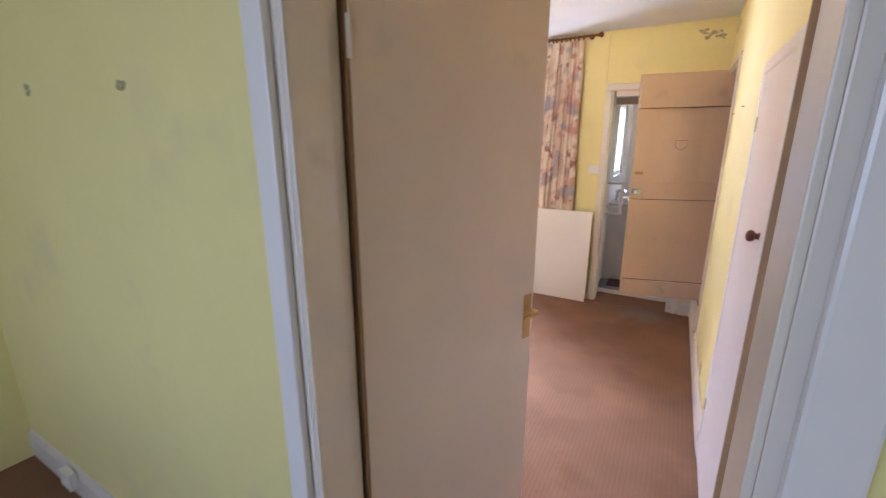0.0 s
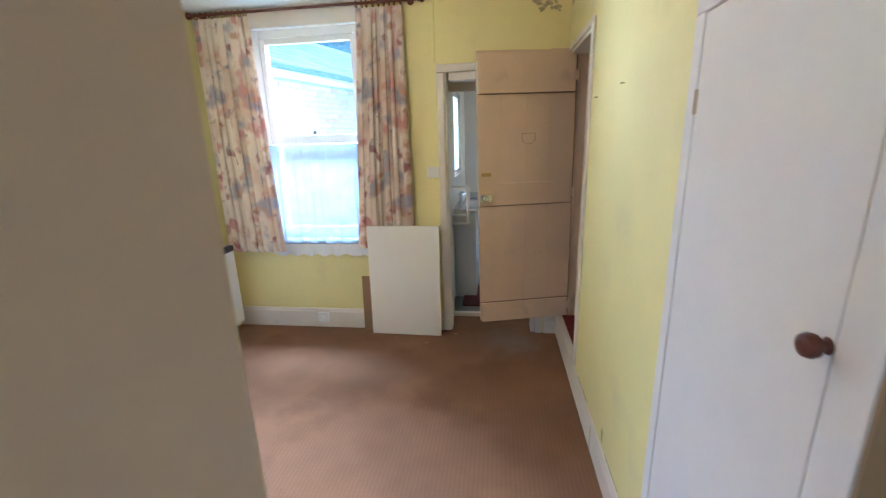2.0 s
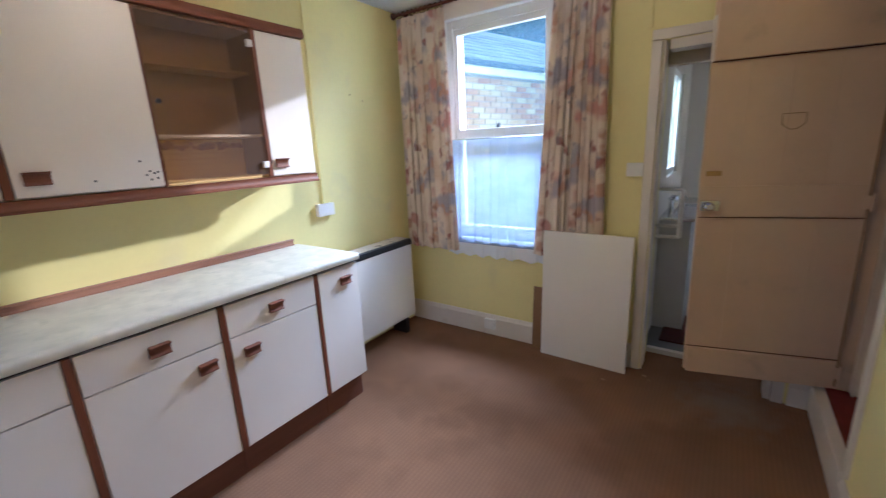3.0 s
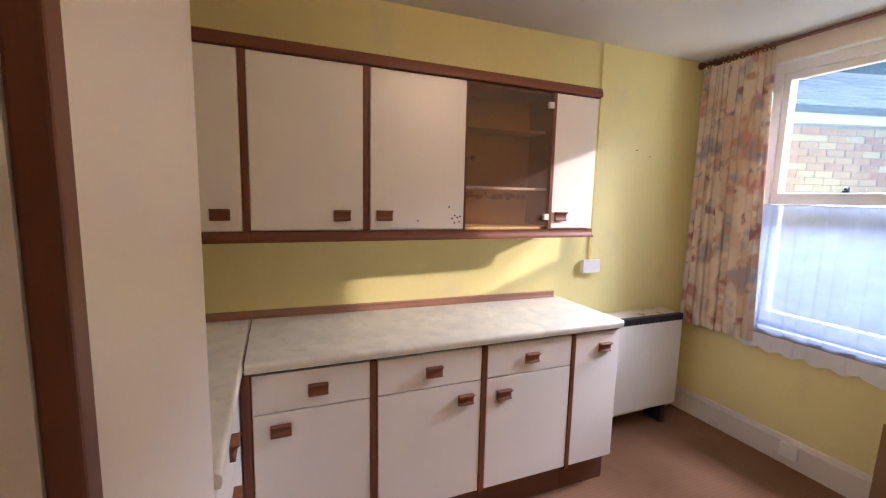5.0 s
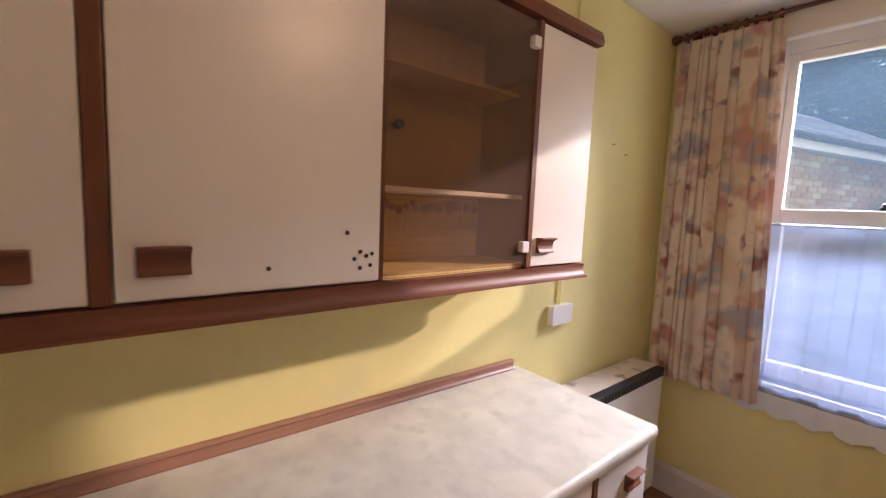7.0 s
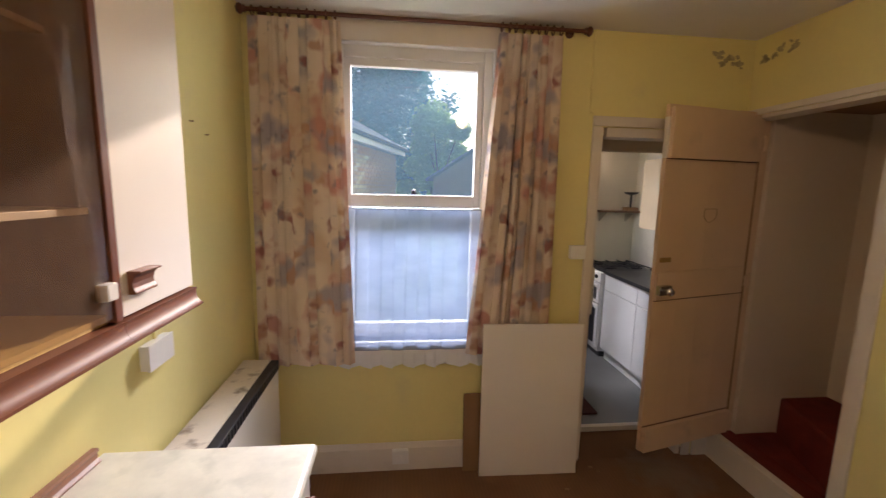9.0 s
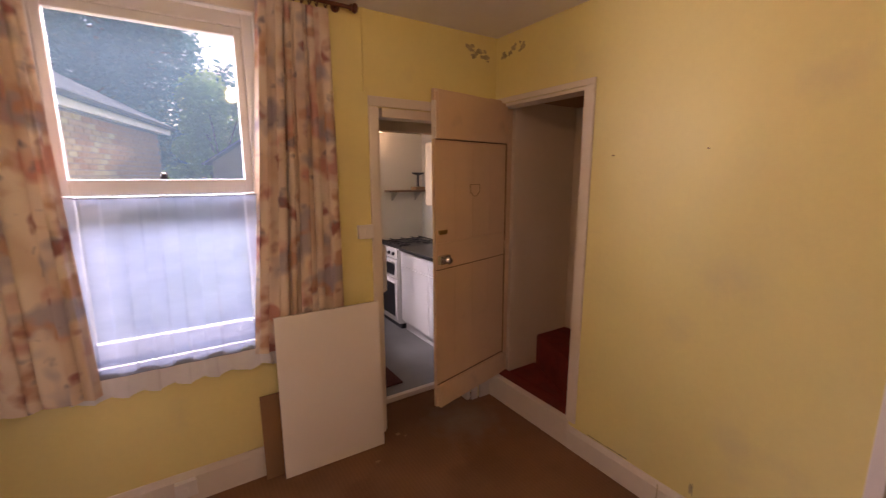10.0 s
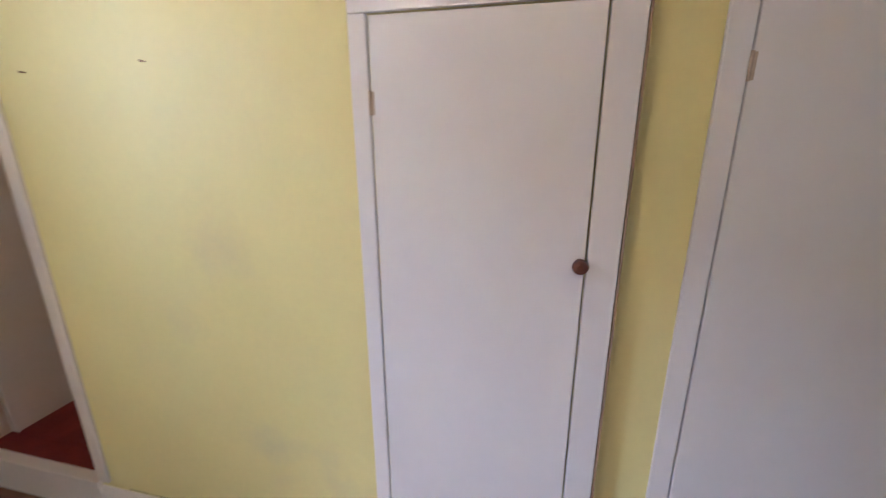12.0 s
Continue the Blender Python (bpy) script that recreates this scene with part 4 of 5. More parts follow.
# ---- curtains ----
def hanging(xa, xb, xc, xd, ztop, zbot, y, folds, depth, flare=0.0, rings=26, seed=1, crease=0.55, pressed=1.0, sway=0.0):
    """A pleated cloth: from xa..xb at the top to xc..xd at the bottom, with uneven folds."""
    rnd = random.Random(seed)
    n, bm = folds * 10, bmesh.new()
    ph = [rnd.uniform(-1.1, 1.1) for _ in range(folds + 2)]
    uvl = bm.loops.layers.uv.new("UVMap")
    grid = []
    for r in range(rings + 1):
        v = r / rings
        z = ztop + (zbot - ztop) * v
        row = []
        for k in range(n + 1):
            u = k / n
            f = folds * (u + sway * (math.sin(math.tau * 1.3 * u + seed) - math.sin(seed)) + 0.6 * sway * (math.sin(math.tau * 2.9 * u + 2 * seed) - math.sin(2 * seed)))
            f = min(max(f, 0.0), folds + 0.999)
            j = int(f)
            p = ph[j] * (1 - f + j) + ph[j + 1] * (f - j)
            wave = 1 - 2 * abs(math.sin(math.pi * f + 0.5 * p + 0.35 * v * math.sin(f * 1.3))) ** crease + 0.2 * math.sin(math.tau * f * 2.1 + 3 * v + p)
            amp = depth * (0.35 + 0.65 * min(1, v * 2.5)) * (1 + 0.3 * p) * (1 - (1 - pressed) * min(1, max(0, (v - 0.74) / 0.12)))
            x = (xa + (xb - xa) * u) * (1 - v) + (xc + (xd - xc) * u) * v + 0.010 * math.sin(math.tau * f * 2 + p)
            zz = z + (flare * math.sin(math.tau * f + p) if r == rings else 0)
            row.append((bm.verts.new((x, y + amp * wave, zz)), (u * 0.5, v * abs(ztop - zbot))))
        grid.append(row)
    for a, b in zip(grid, grid[1:]):
        for k in range(n):
            q = (a[k], a[k + 1], b[k + 1], b[k])
            fa = bm.faces.new([v for v, _ in q])
            for lp, (_, uv) in zip(fa.loops, q):
                lp[uvl].uv = uv
    return bm


def cloth(name, bm, material, parent, label="", thick=0.003):
    ob = part(name, bm, material, parent, label)
    ob.data.shade_smooth()
    if thick:
        s = ob.modifiers.new("thickness", "SOLIDIFY")
        s.thickness, s.offset = thick, 0
    return ob


RY, RZ = 3.380, 2.405
rail = thing("curtain_rail", pose(-1.18, RY, RZ), "dark wooden curtain pole with turned ends", "curtain rail")
part("pole", rod((-2.0, RY, RZ), (-0.36, RY, RZ), 0.0095), DARKWOOD, rail)
for s, x in ((-1, -2.0), (1, -0.36)):
    part("finial", turned([(0.013, 0), (0.018, 0.004), (0.012, 0.010), (0.021, 0.018), (0.024, 0.028), (0.017, 0.038), (0.006, 0.043)], Matrix.Translation((x, RY, RZ)) @ pose(0, 0, 0, 0, 90 * s, 0)), DARKWOOD, rail)
for x in (-1.94, -0.42):
    bm = rod((x, RY, RZ), (x, NY, RZ), 0.009)
    turned([(0.022, 0), (0.022, 0.008), (0.012, 0.012)], pose(x, NY, RZ, 90), into=bm)
    part("bracket", bm, DARKWOOD, rail)
for a, b, n in ((-1.97, -1.60, 10), (-0.79, -0.48, 9)):
    for k in range(n):
        x = a + (b - a) * k / (n - 1) + random.uniform(-0.006, 0.006)
        bm = bmesh.new()
        for q in range(14):
            a0, a1 = q * math.tau / 14, (q + 1) * math.tau / 14
            rod((x, RY + 0.021 * math.cos(a0), RZ - 0.006 + 0.021 * math.sin(a0)), (x, RY + 0.021 * math.cos(a1), RZ - 0.006 + 0.021 * math.sin(a1)), 0.0035, into=bm, sides=6)
        part("ring", bm, DARKWOOD, rail)
c1 = thing("curtain", pose(-1.78, RY, 0.69), "floral cotton curtain in cream, rose and grey, drawn back", "curtain", "curtains at the window")
cloth("cloth", hanging(-1.985, -1.575, -2.0, -1.52, RZ - 0.03, 0.672, RY - 0.010, 5, 0.028, 0.006, seed=4, crease=0.5, sway=0.04), CURTAIN, c1)
c2 = thing("curtain", pose(-0.62, RY, 0.66), "floral cotton curtain in cream, rose and grey, drawn back", "curtain", "curtains at the window")
cloth("cloth", hanging(-0.795, -0.475, -0.915, -0.455, RZ - 0.03, 0.70, RY + 0.010, 6, 0.030, 0.006, seed=9, crease=0.45, pressed=0.4, sway=0.03), CURTAIN, c2)
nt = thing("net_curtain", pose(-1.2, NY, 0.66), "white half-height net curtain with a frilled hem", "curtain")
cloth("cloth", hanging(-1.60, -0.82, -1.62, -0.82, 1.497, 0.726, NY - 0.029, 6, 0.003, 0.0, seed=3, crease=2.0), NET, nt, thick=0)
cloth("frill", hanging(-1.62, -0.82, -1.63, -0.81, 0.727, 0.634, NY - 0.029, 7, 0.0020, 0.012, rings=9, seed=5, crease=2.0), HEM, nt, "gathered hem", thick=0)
part("wire", rod((-1.61, NY - 0.027, 1.495), (-0.81, NY - 0.027, 1.495), 0.003, sides=8), STEEL, nt)


# ---- ceiling lamp in the middle of the room ----
lamp = thing("pendant_lamp", pose(-0.70, 1.78, CZ), "small pendant lamp with a lit frosted globe", "lamp")
part("ceiling_rose", turned([(0.045, -0.001), (0.045, -0.012), (0.02, -0.028), (0.006, -0.03)], pose(-0.70, 1.78, CZ)), PLASTIC, lamp)
part("flex", rod((-0.70, 1.78, CZ - 0.028), (-0.70, 1.78, 2.335), 0.003, sides=8), PLASTIC, lamp)
part("holder", turned([(0.008, 0), (0.018, -0.006), (0.018, -0.04), (0.014, -0.045)], pose(-0.70, 1.78, 2.337)), PLASTIC, lamp)
part("globe", turned([(0.014, 0), (0.03, -0.012), (0.046, -0.034), (0.052, -0.06), (0.046, -0.086), (0.03, -0.106), (0.008, -0.112)], pose(-0.70, 1.78, 2.292)), glow("lit_globe", (1.0, 0.70, 0.40), 30.0), lamp, "lit frosted globe")


# ---- marks on the walls ----
def flake(name, m, w, h, seed, label):
    """A ragged patch where paint and plaster have come away, facing -y of m."""
    rnd = random.Random(seed)
    bm = bmesh.new()
    for cx, cz, rr in [(rnd.uniform(-w / 2, w / 2), rnd.uniform(-h / 2, h / 2), rnd.uniform(0.10, 0.34) * h) for _ in range(16)]:
        n = 11
        ring = [(cx + rr * rnd.uniform(0.6, 1.5) * math.cos(k * math.tau / n), cz + rr * rnd.uniform(0.5, 1.1) * math.sin(k * math.tau / n)) for k in range(n)]
        d = rnd.uniform(0.001, 0.003)
        prism(ring, -d, 0.0, "y", into=bm)
    bmesh.ops.transform(bm, matrix=m, verts=bm.verts[:])
    return solid(name, bm, FLAKE, label, "stain")


flake("flaking_patch", pose(0.49, NY - 0.0005, 2.325, 0, 9, 0), 0.20, 0.06, 3, "grey flaking damp patch on the yellow wall")
flake("flaking_patch", pose(EX - 0.0005, 3.275, 2.338, 0, 6, 90), 0.20, 0.055, 8, "grey flaking damp patch on the yellow wall")


def scuff(y, z, w, h, seed):
    """One ragged dark strip where the paint above the skirting has worn through."""
    rnd = random.Random(seed)
    n = 14
    up = [(y - w / 2 + w * k / n, z + h * rnd.uniform(0.2, 1.0)) for k in range(n + 1)]
    down = [(y + w / 2 - w * k / n, z - h * rnd.uniform(0.1, 0.6)) for k in range(n + 1)]
    solid("scuff", prism(up + down, EX - 0.0015, EX - 0.0002, "x"), FLAKE, "dark scuff where paint has worn above the skirting", "stain")


scuff(2.02, 0.19, 0.016, 0.045, 14)
scuff(1.86, 0.148, 0.20, 0.006, 15)
scuff(2.45, 0.148, 0.24, 0.005, 17)


def nail(at, way, label="rusty nail driven into the yellow wall"):
    a = Vector(at)
    ob = thing("nail", Matrix.Translation(a), label, "nail", "nails in the walls")
    part("shank", rod(a, a + Vector(way) * 0.012, 0.002, sides=8), CARDBOARD, ob)
    part("head", rod(a + Vector(way) * 0.012, a + Vector(way) * 0.014, 0.0034, sides=10), CARDBOARD, ob)


for p in ((EX, 2.53, 1.677), (EX, 2.10, 1.69)):
    nail(p, (-1, 0, 0))
for p in ((WX, 2.872, 1.823), (WX, 2.988, 1.789)):
    nail(p, (1, 0, 0))
flake("chipped_patch", pose(-0.79, HY - 0.0005, 1.627), 0.03, 0.02, 5, "small chip in the yellow hall wall")
flake("chipped_patch", pose(-1.33, HY - 0.0005, 1.649), 0.025, 0.025, 6, "small chip in the yellow hall wall")
socket("hall_socket", pose(-1.75, HY - 0.017, 0.10), 0.088, 0.076, "white plastic socket on the hall skirting board", "socket")
solid("skirting_seam", box(EX - 0.0185, EX - 0.0165, 2.154, 2.158, 0.0, 0.134), FLAKE, "open seam in the skirting board", "trim")

# ---- the kitchen beyond ----
KZ, KX, KN, KC = 0.025, -0.235, 5.55, 2.18
setting("kitchen_floor", box(KX - 0.08, 1.35, NY + T + 0.04, KN, -0.1, KZ), VINYL, "grey vinyl kitchen floor", "floor")
setting("kitchen_step", box(KL, KR, NY + 0.001, NY + T, -0.1, 0.0), CARPET, "worn brown carpet in the kitchen doorway", "floor")
setting("kitchen_threshold", box(KL + 0.001, KR - 0.001, NY + T + 0.001, NY + T + 0.039, -0.05, KZ + 0.008, 0.004), CREAM, "pale threshold strip into the kitchen", "trim")
K0, K1, K2, K3 = 4.3, 5.0, 1.15, 1.95
bm = box(KX - 0.08, KX, NY + T, K0, -0.1, KC + 0.04)
box(KX - 0.08, KX, K1, KN + 0.1, -0.1, KC + 0.04, into=bm)
box(KX - 0.08, KX, K0, K1, -0.1, K2, into=bm)
box(KX - 0.08, KX, K0, K1, K3, KC + 0.04, into=bm)
setting("wall_kitchen_west", bm, PALE, "pale kitchen wall with a window", "wall")
setting("wall_kitchen_east", box(1.30, 1.42, NY + T, KN + 0.1, -0.1, KC + 0.04), PALE, "pale kitchen wall behind the cabinets", "wall")
B0, B1, B2 = 0.33, 0.71, 1.70
bm = box(KX, B0, KN, KN + 0.1, -0.1, KC + 0.04)
box(B1, 1.30, KN, KN + 0.1, -0.1, KC + 0.04, into=bm)
box(B0, B1, KN, KN + 0.1, B2, KC + 0.04, into=bm)
setting("wall_kitchen_north", bm, PALE, "pale kitchen end wall with a back door", "wall")
setting("kitchen_ceiling", box(KX, 1.30, NY + T, KN, KC, KC + 0.04), CEILING, "plain kitchen ceiling", "ceiling")
setting("kitchen_lintel", box(KL - 0.02, KR + 0.02, NY + T - 0.04, NY + T + 0.02, KT - 0.10, KT - 0.001, 0.006), STAIRWALL, "dull painted lintel inside the kitchen doorway", "trim")

GREEN = mat("green_paint", (0.008, 0.19, 0.09), 0.4, 0.15, 4, 30, 0.05)
kw = thing("window_2", pose(KX, 4.65, K2), "small white kitchen window over the sink", "window")
kw["kind"] = "structure"
for a in ((K0, K0 + 0.05, K2, K3), (K1 - 0.05, K1, K2, K3), (K0 + 0.05, K1 - 0.05, K2, K2 + 0.05), (K0 + 0.05, K1 - 0.05, K3 - 0.05, K3), (4.63, 4.67, K2 + 0.05, K3 - 0.05)):
    part("frame_bar", box(KX - 0.06, KX - 0.02, a[0], a[1], a[2], a[3], 0.004), UPVC, kw)
for a, b in ((K0 + 0.05, 4.63), (4.67, K1 - 0.05)):
    p = part("pane", box(KX - 0.043, KX - 0.039, a, b, K2 + 0.05, K3 - 0.05), PANE, kw)
    p.visible_shadow = False
bd = thing("door_2", pose(0.55, KN, 0), "green painted back door in a white frame", "door")
bd["kind"] = "structure"
lf = part("leaf", box(B0 + 0.04, B0 + 0.085, KN + 0.02, KN + 0.06, 0.40, B2 - 0.04, 0.003), GREEN, bd)
part("stile", box(B1 - 0.085, B1 - 0.04, KN + 0.02, KN + 0.06, 0.40, B2 - 0.04, 0.003), GREEN, bd)
part("panel", box(B0 + 0.039, B1 - 0.039, KN + 0.028, KN + 0.05, 0.027, 0.34, 0.003), CARDBOARD, bd)
part("pane", box(B0 + 0.086, B1 - 0.086, KN + 0.036, KN + 0.052, 0.40, B2 - 0.042), GREEN, bd)
for a in ((B0, B0 + 0.038, 0.026, B2), (B1 - 0.038, B1 + 0.05, 0.026, B2)):
    part("post", box(a[0], a[1], KN - 0.014, KN + 0.08, a[2], a[3], 0.004), UPVC, bd)
part("head", box(B0, B1 + 0.05, KN - 0.014, KN + 0.08, B2 - 0.036, B2 + 0.04, 0.004), UPVC, bd)
part("rail", box(B0 + 0.039, B1 - 0.039, KN + 0.022, KN + 0.058, 0.341, 0.398, 0.003), UPVC, bd)

# white grab rail on the doorway's reveal
gr = thing("grab_rail", pose(KL, 3.68, 0.83), "white plastic grab rail fixed in the kitchen doorway", "rail")
part("upright", rod((KL + 0.135, 3.68, 0.83), (KL + 0.135, 3.68, 1.13), 0.013, bevel=0.003), PLASTIC, gr)
for z in (0.83, 0.90, 1.13):
    part("arm", rod((KL + 0.001, 3.68, z), (KL + 0.135, 3.68, z), 0.011, bevel=0.002), PLASTIC, gr)

# units on the kitchen's east side
KF = 0.635
# cream deepened to carry the kitchen lamp's warm light
LAMPLIT_CREAM = mat("lamplit_cream_paint", (0.68, 0.54, 0.36), 0.5, 0.06, 3, 40, 0.04)
MAT = mat("maroon_mat", (0.075, 0.014, 0.011), 0.95, 0.3, 10, 220, 0.6)
DARKTOP = mat("black_worktop", (0.03, 0.03, 0.032), 0.35, 0.3, 12, 90, 0.04)
ENAMEL = mat("white_enamel", (0.72, 0.71, 0.69), 0.25, 0.03, 4, 60, 0.02)
for y0, y1 in ((3.78, 4.30), (4.301, 4.83)):
    ob = thing("kitchen_unit", pose(KF, (y0 + y1) / 2, KZ), "white kitchen base unit with a plain door", "cabinet", "kitchen base units")
    part("body", box(KF + 0.02, 1.20, y0, y1, KZ + 0.10, 0.85), ENAMEL, ob)
    part("plinth", box(KF + 0.05, 1.20, y0, y1, KZ, KZ + 0.10), ENAMEL, ob)
    part("door", box(KF, KF + 0.019, y0 + 0.003, y1 - 0.003, KZ + 0.11, 0.70, 0.003), ENAMEL, ob)
    part("drawer_front", box(KF, KF + 0.019, y0 + 0.003, y1 - 0.003, 0.705, 0.845, 0.003), ENAMEL, ob)
solid("kitchen_worktop", box(KF - 0.02, 1.295, 3.77, 4.832, 0.851, 0.882, 0.006), DARKTOP, "black laminate worktop on the kitchen units", "worktop")
ck = thing("cooker", pose(0.9, 5.1, KZ), "white freestanding gas cooker with black oven doors", "cooker")
c0, c1, cf = 4.845, 5.36, 0.60
part("body", box(cf + 0.02, 1.18, c0, c1, KZ + 0.06, 0.86, 0.006), ENAMEL, ck)
part("plinth", box(cf + 0.05, 1.15, c0 + 0.02, c1 - 0.02, KZ, KZ + 0.06), BLACK, ck)
part("control_panel", box(cf, cf + 0.019, c0 + 0.002, c1 - 0.002, 0.76, 0.858, 0.006), ENAMEL, ck)
for k in range(5):
    part("control_knob", turned([(0.018, 0), (0.018, 0.012), (0.014, 0.02)], Matrix.Translation((cf, c0 + 0.07 + k * 0.094, 0.81)) @ TO_WEST), BLACK, ck)
for z0, z1 in ((0.56, 0.755), (0.13, 0.55)):
    d = part("oven_door", box(cf - 0.004, cf + 0.019, c0 + 0.004, c1 - 0.004, z0, z1, 0.005), ENAMEL, ck)
    part("glass", box(cf - 0.008, cf - 0.0045, c0 + 0.05, c1 - 0.05, z0 + 0.03, z1 - 0.05, 0.001), BLACK, d, "black oven glass")
    part("handle", rod((cf - 0.03, c0 + 0.03, z1 - 0.025), (cf - 0.03, c1 - 0.03, z1 - 0.025), 0.008), ENAMEL, d)
hob = part("hob", box(cf + 0.02, 1.17, c0 + 0.005, c1 - 0.005, 0.861, 0.872, 0.003), BLACK, ck, "black hob plate")
for x in (0.76, 1.02):
    for y in (c0 + 0.14, c1 - 0.14):
        part("burner", turned([(0.045, 0), (0.045, 0.008), (0.03, 0.014)], pose(x, y, 0.872)), BLACK, hob)
for y in (c0 + 0.14, c1 - 0.14):
    bm = box(0.64, 1.14, y - 0.005, y + 0.005, 0.892, 0.900, 0.001)
    for x in (0.66, 0.76, 0.89, 1.02, 1.12):
        box(x - 0.004, x + 0.004, y - 0.11, y + 0.11, 0.890, 0.899, 0.001, into=bm)
    for x in (0.66, 1.12):
        for dy in (-0.10, 0.10):
            box(x - 0.004, x + 0.004, y + dy - 0.004, y + dy + 0.004, 0.8725, 0.891, into=bm)
    part("pan_support", bm, BLACK, hob)
ob = thing("kitchen_wall_unit", pose(1.1, 4.4, 1.28), "cream kitchen wall cabinet", "cabinet")
part("body", box(0.96, 1.298, 3.95, 4.86, 1.28, 1.90), LAMPLIT_CREAM, ob)
for a, b in ((3.953, 4.404), (4.408, 4.857)):
    part("door", box(0.94, 0.959, a, b, 1.283, 1.897, 0.003), LAMPLIT_CREAM, ob)
sh = thing("wall_shelf", pose(1.05, KN, 1.41), "narrow wooden wall shelf on brackets", "shelf")
part("board", box(0.81, 1.28, KN - 0.18, KN - 0.001, 1.395, 1.413, 0.002), INSIDE, sh)
for x in (0.90, 1.20):
    part("bracket", prism([(KN - 0.001, 1.394), (KN - 0.15, 1.394), (KN - 0.001, 1.29)], x - 0.008, x + 0.008, "x"), STEEL, sh)
lm = thing("small_scale", pose(1.2, KN - 0.1, 1.414), "small dark kitchen scale on the shelf", "scale")
part("base", box(1.13, 1.25, KN - 0.16, KN - 0.04, 1.4135, 1.45, 0.006), CARDBOARD, lm)
part("column", rod((1.19, KN - 0.10, 1.45), (1.19, KN - 0.10, 1.58), 0.012), BLACK, lm)
part("pan", turned([(0.02, 0), (0.06, 0.012), (0.075, 0.03), (0.070, 0.03)], pose(1.19, KN - 0.10, 1.58)), BLACK, lm)
solid("door_mat", box(-0.15, 0.14, 3.86, 4.40, KZ + 0.0005, KZ + 0.014, 0.004), MAT, "dark red door mat on the vinyl floor", "mat")

# sink under the kitchen window
sk = thing("sink_unit", pose(-0.1, 4.6, KZ), "white sink cabinet with a steel sink top", "sink")
part("body", box(KX + 0.002, -0.03, 4.1, 5.25, KZ, 0.86, 0.004), ENAMEL, sk)
bm = box(KX + 0.002, -0.01, 4.08, 4.25, 0.861, 0.885, 0.004)
box(KX + 0.002, -0.01, 4.85, 5.27, 0.861, 0.885, 0.004, into=bm)
box(KX + 0.002, KX + 0.06, 4.25, 4.85, 0.861, 0.885, into=bm)
box(-0.03, -0.01, 4.25, 4.85, 0.861, 0.885, into=bm)
box(KX + 0.06, -0.03, 4.25, 4.85, 0.8605, 0.866, into=bm)
part("sink_top", bm, STEEL, sk)
for y in (4.48, 4.62):
    bm = rod((KX + 0.03, y, 0.885), (KX + 0.03, y, 0.96), 0.012)
    rod((KX + 0.03, y, 0.955), (KX + 0.12, y, 0.975), 0.009, into=bm)
    rod((KX + 0.12, y, 0.977), (KX + 0.12, y, 0.945), 0.008, into=bm)
    turned([(0.006, 0), (0.022, 0.008), (0.022, 0.016), (0.008, 0.022)], pose(KX + 0.03, y, 0.96), into=bm)
    part("tap", bm, STEEL, sk)

# kitchen lamp
LX, LY = 0.70, 5.40
kl = thing("kitchen_lamp", pose(LX, LY, KC), "small lit kitchen ceiling lamp", "lamp")
part("stem", rod((LX, LY, KC), (LX, LY, 2.06), 0.006, sides=8), PLASTIC, kl)
part("dish", turned([(0.01, 0.03), (0.06, 0.02), (0.075, 0.004), (0.05, -0.01), (0.01, -0.014)], pose(LX, LY, 2.042)), glow("lit_dish", (1.0, 0.72, 0.42), 4.5), kl, "lit glass dish")

# crumbs on the carpet
for k, (x, y, s) in enumerate(((-0.37, 3.185, 0.013), (-0.16, 3.348, 0.016), (-0.13, 3.31, 0.007))):
    rnd = random.Random(k)
    bm = prism([(x + s * rnd.uniform(0.6, 1.4) * math.cos(a), y + s * rnd.uniform(0.4, 1.0) * math.sin(a)) for a in [q * math.tau / 8 for q in range(8)]], 0.0005, 0.006, "z", bevel=0.001)
    solid("crumb", bm, CARDBOARD, "dark crumb of dirt lying on the carpet", "debris", group="crumbs on the carpet")


# ---- outside ----
GRASS = mat("grass", (0.07, 0.11, 0.03), 0.95, 0.4, 0.8, 30, 0.6)
setting("ground", box(-150, 150, -150, 300, -0.4, -0.15), GRASS, "rough garden ground behind the house", "ground")
FASCIA = mat("white_fascia", (0.75, 0.76, 0.76), 0.5, 0.08, 3, 40, 0.05)
LEAD = mat("dark_gutter", (0.03, 0.045, 0.06), 0.5, 0.2, 5, 40, 0.05)


def by_random(name, lo, hi, rough, fine=40.0):
    """A material whose tint changes from piece to piece."""
    m = mat(name, lo, rough, 0.25, 9, fine, 0.4)
    t = m.node_tree
    b = t.nodes["Principled BSDF"]
    src = b.inputs["Base Color"].links[0].from_socket
    oi, x = t.nodes.new("ShaderNodeObjectInfo"), t.nodes.new("ShaderNodeMix")
    x.data_type = "RGBA"
    t.links.new(oi.outputs["Random"], x.inputs[0]), t.links.new(src, x.inputs[6])
    x.inputs[7].default_value = (*hi, 1)
    t.links.new(x.outputs[2], b.inputs["Base Color"])
    return m


BRICK = by_random("yellow_brick", (0.46, 0.22, 0.10), (0.58, 0.44, 0.22), 0.9)
SLATE = by_random("grey_slate", (0.24, 0.27, 0.31), (0.36, 0.39, 0.42), 0.5)
MORTAR = mat("mortar", (0.32, 0.27, 0.20), 0.95, 0.15, 6, 80, 0.4)

# neighbour's low brick outbuilding: its own x runs along the wall, -y faces the garden
OB = pose(-3.05, 4.55, -0.15, 0, 0, 75.1)
house = thing("outbuilding", OB, "low yellow brick outbuilding with a slate roof", "building")
LEN, EAVE = 6.7, 2.53
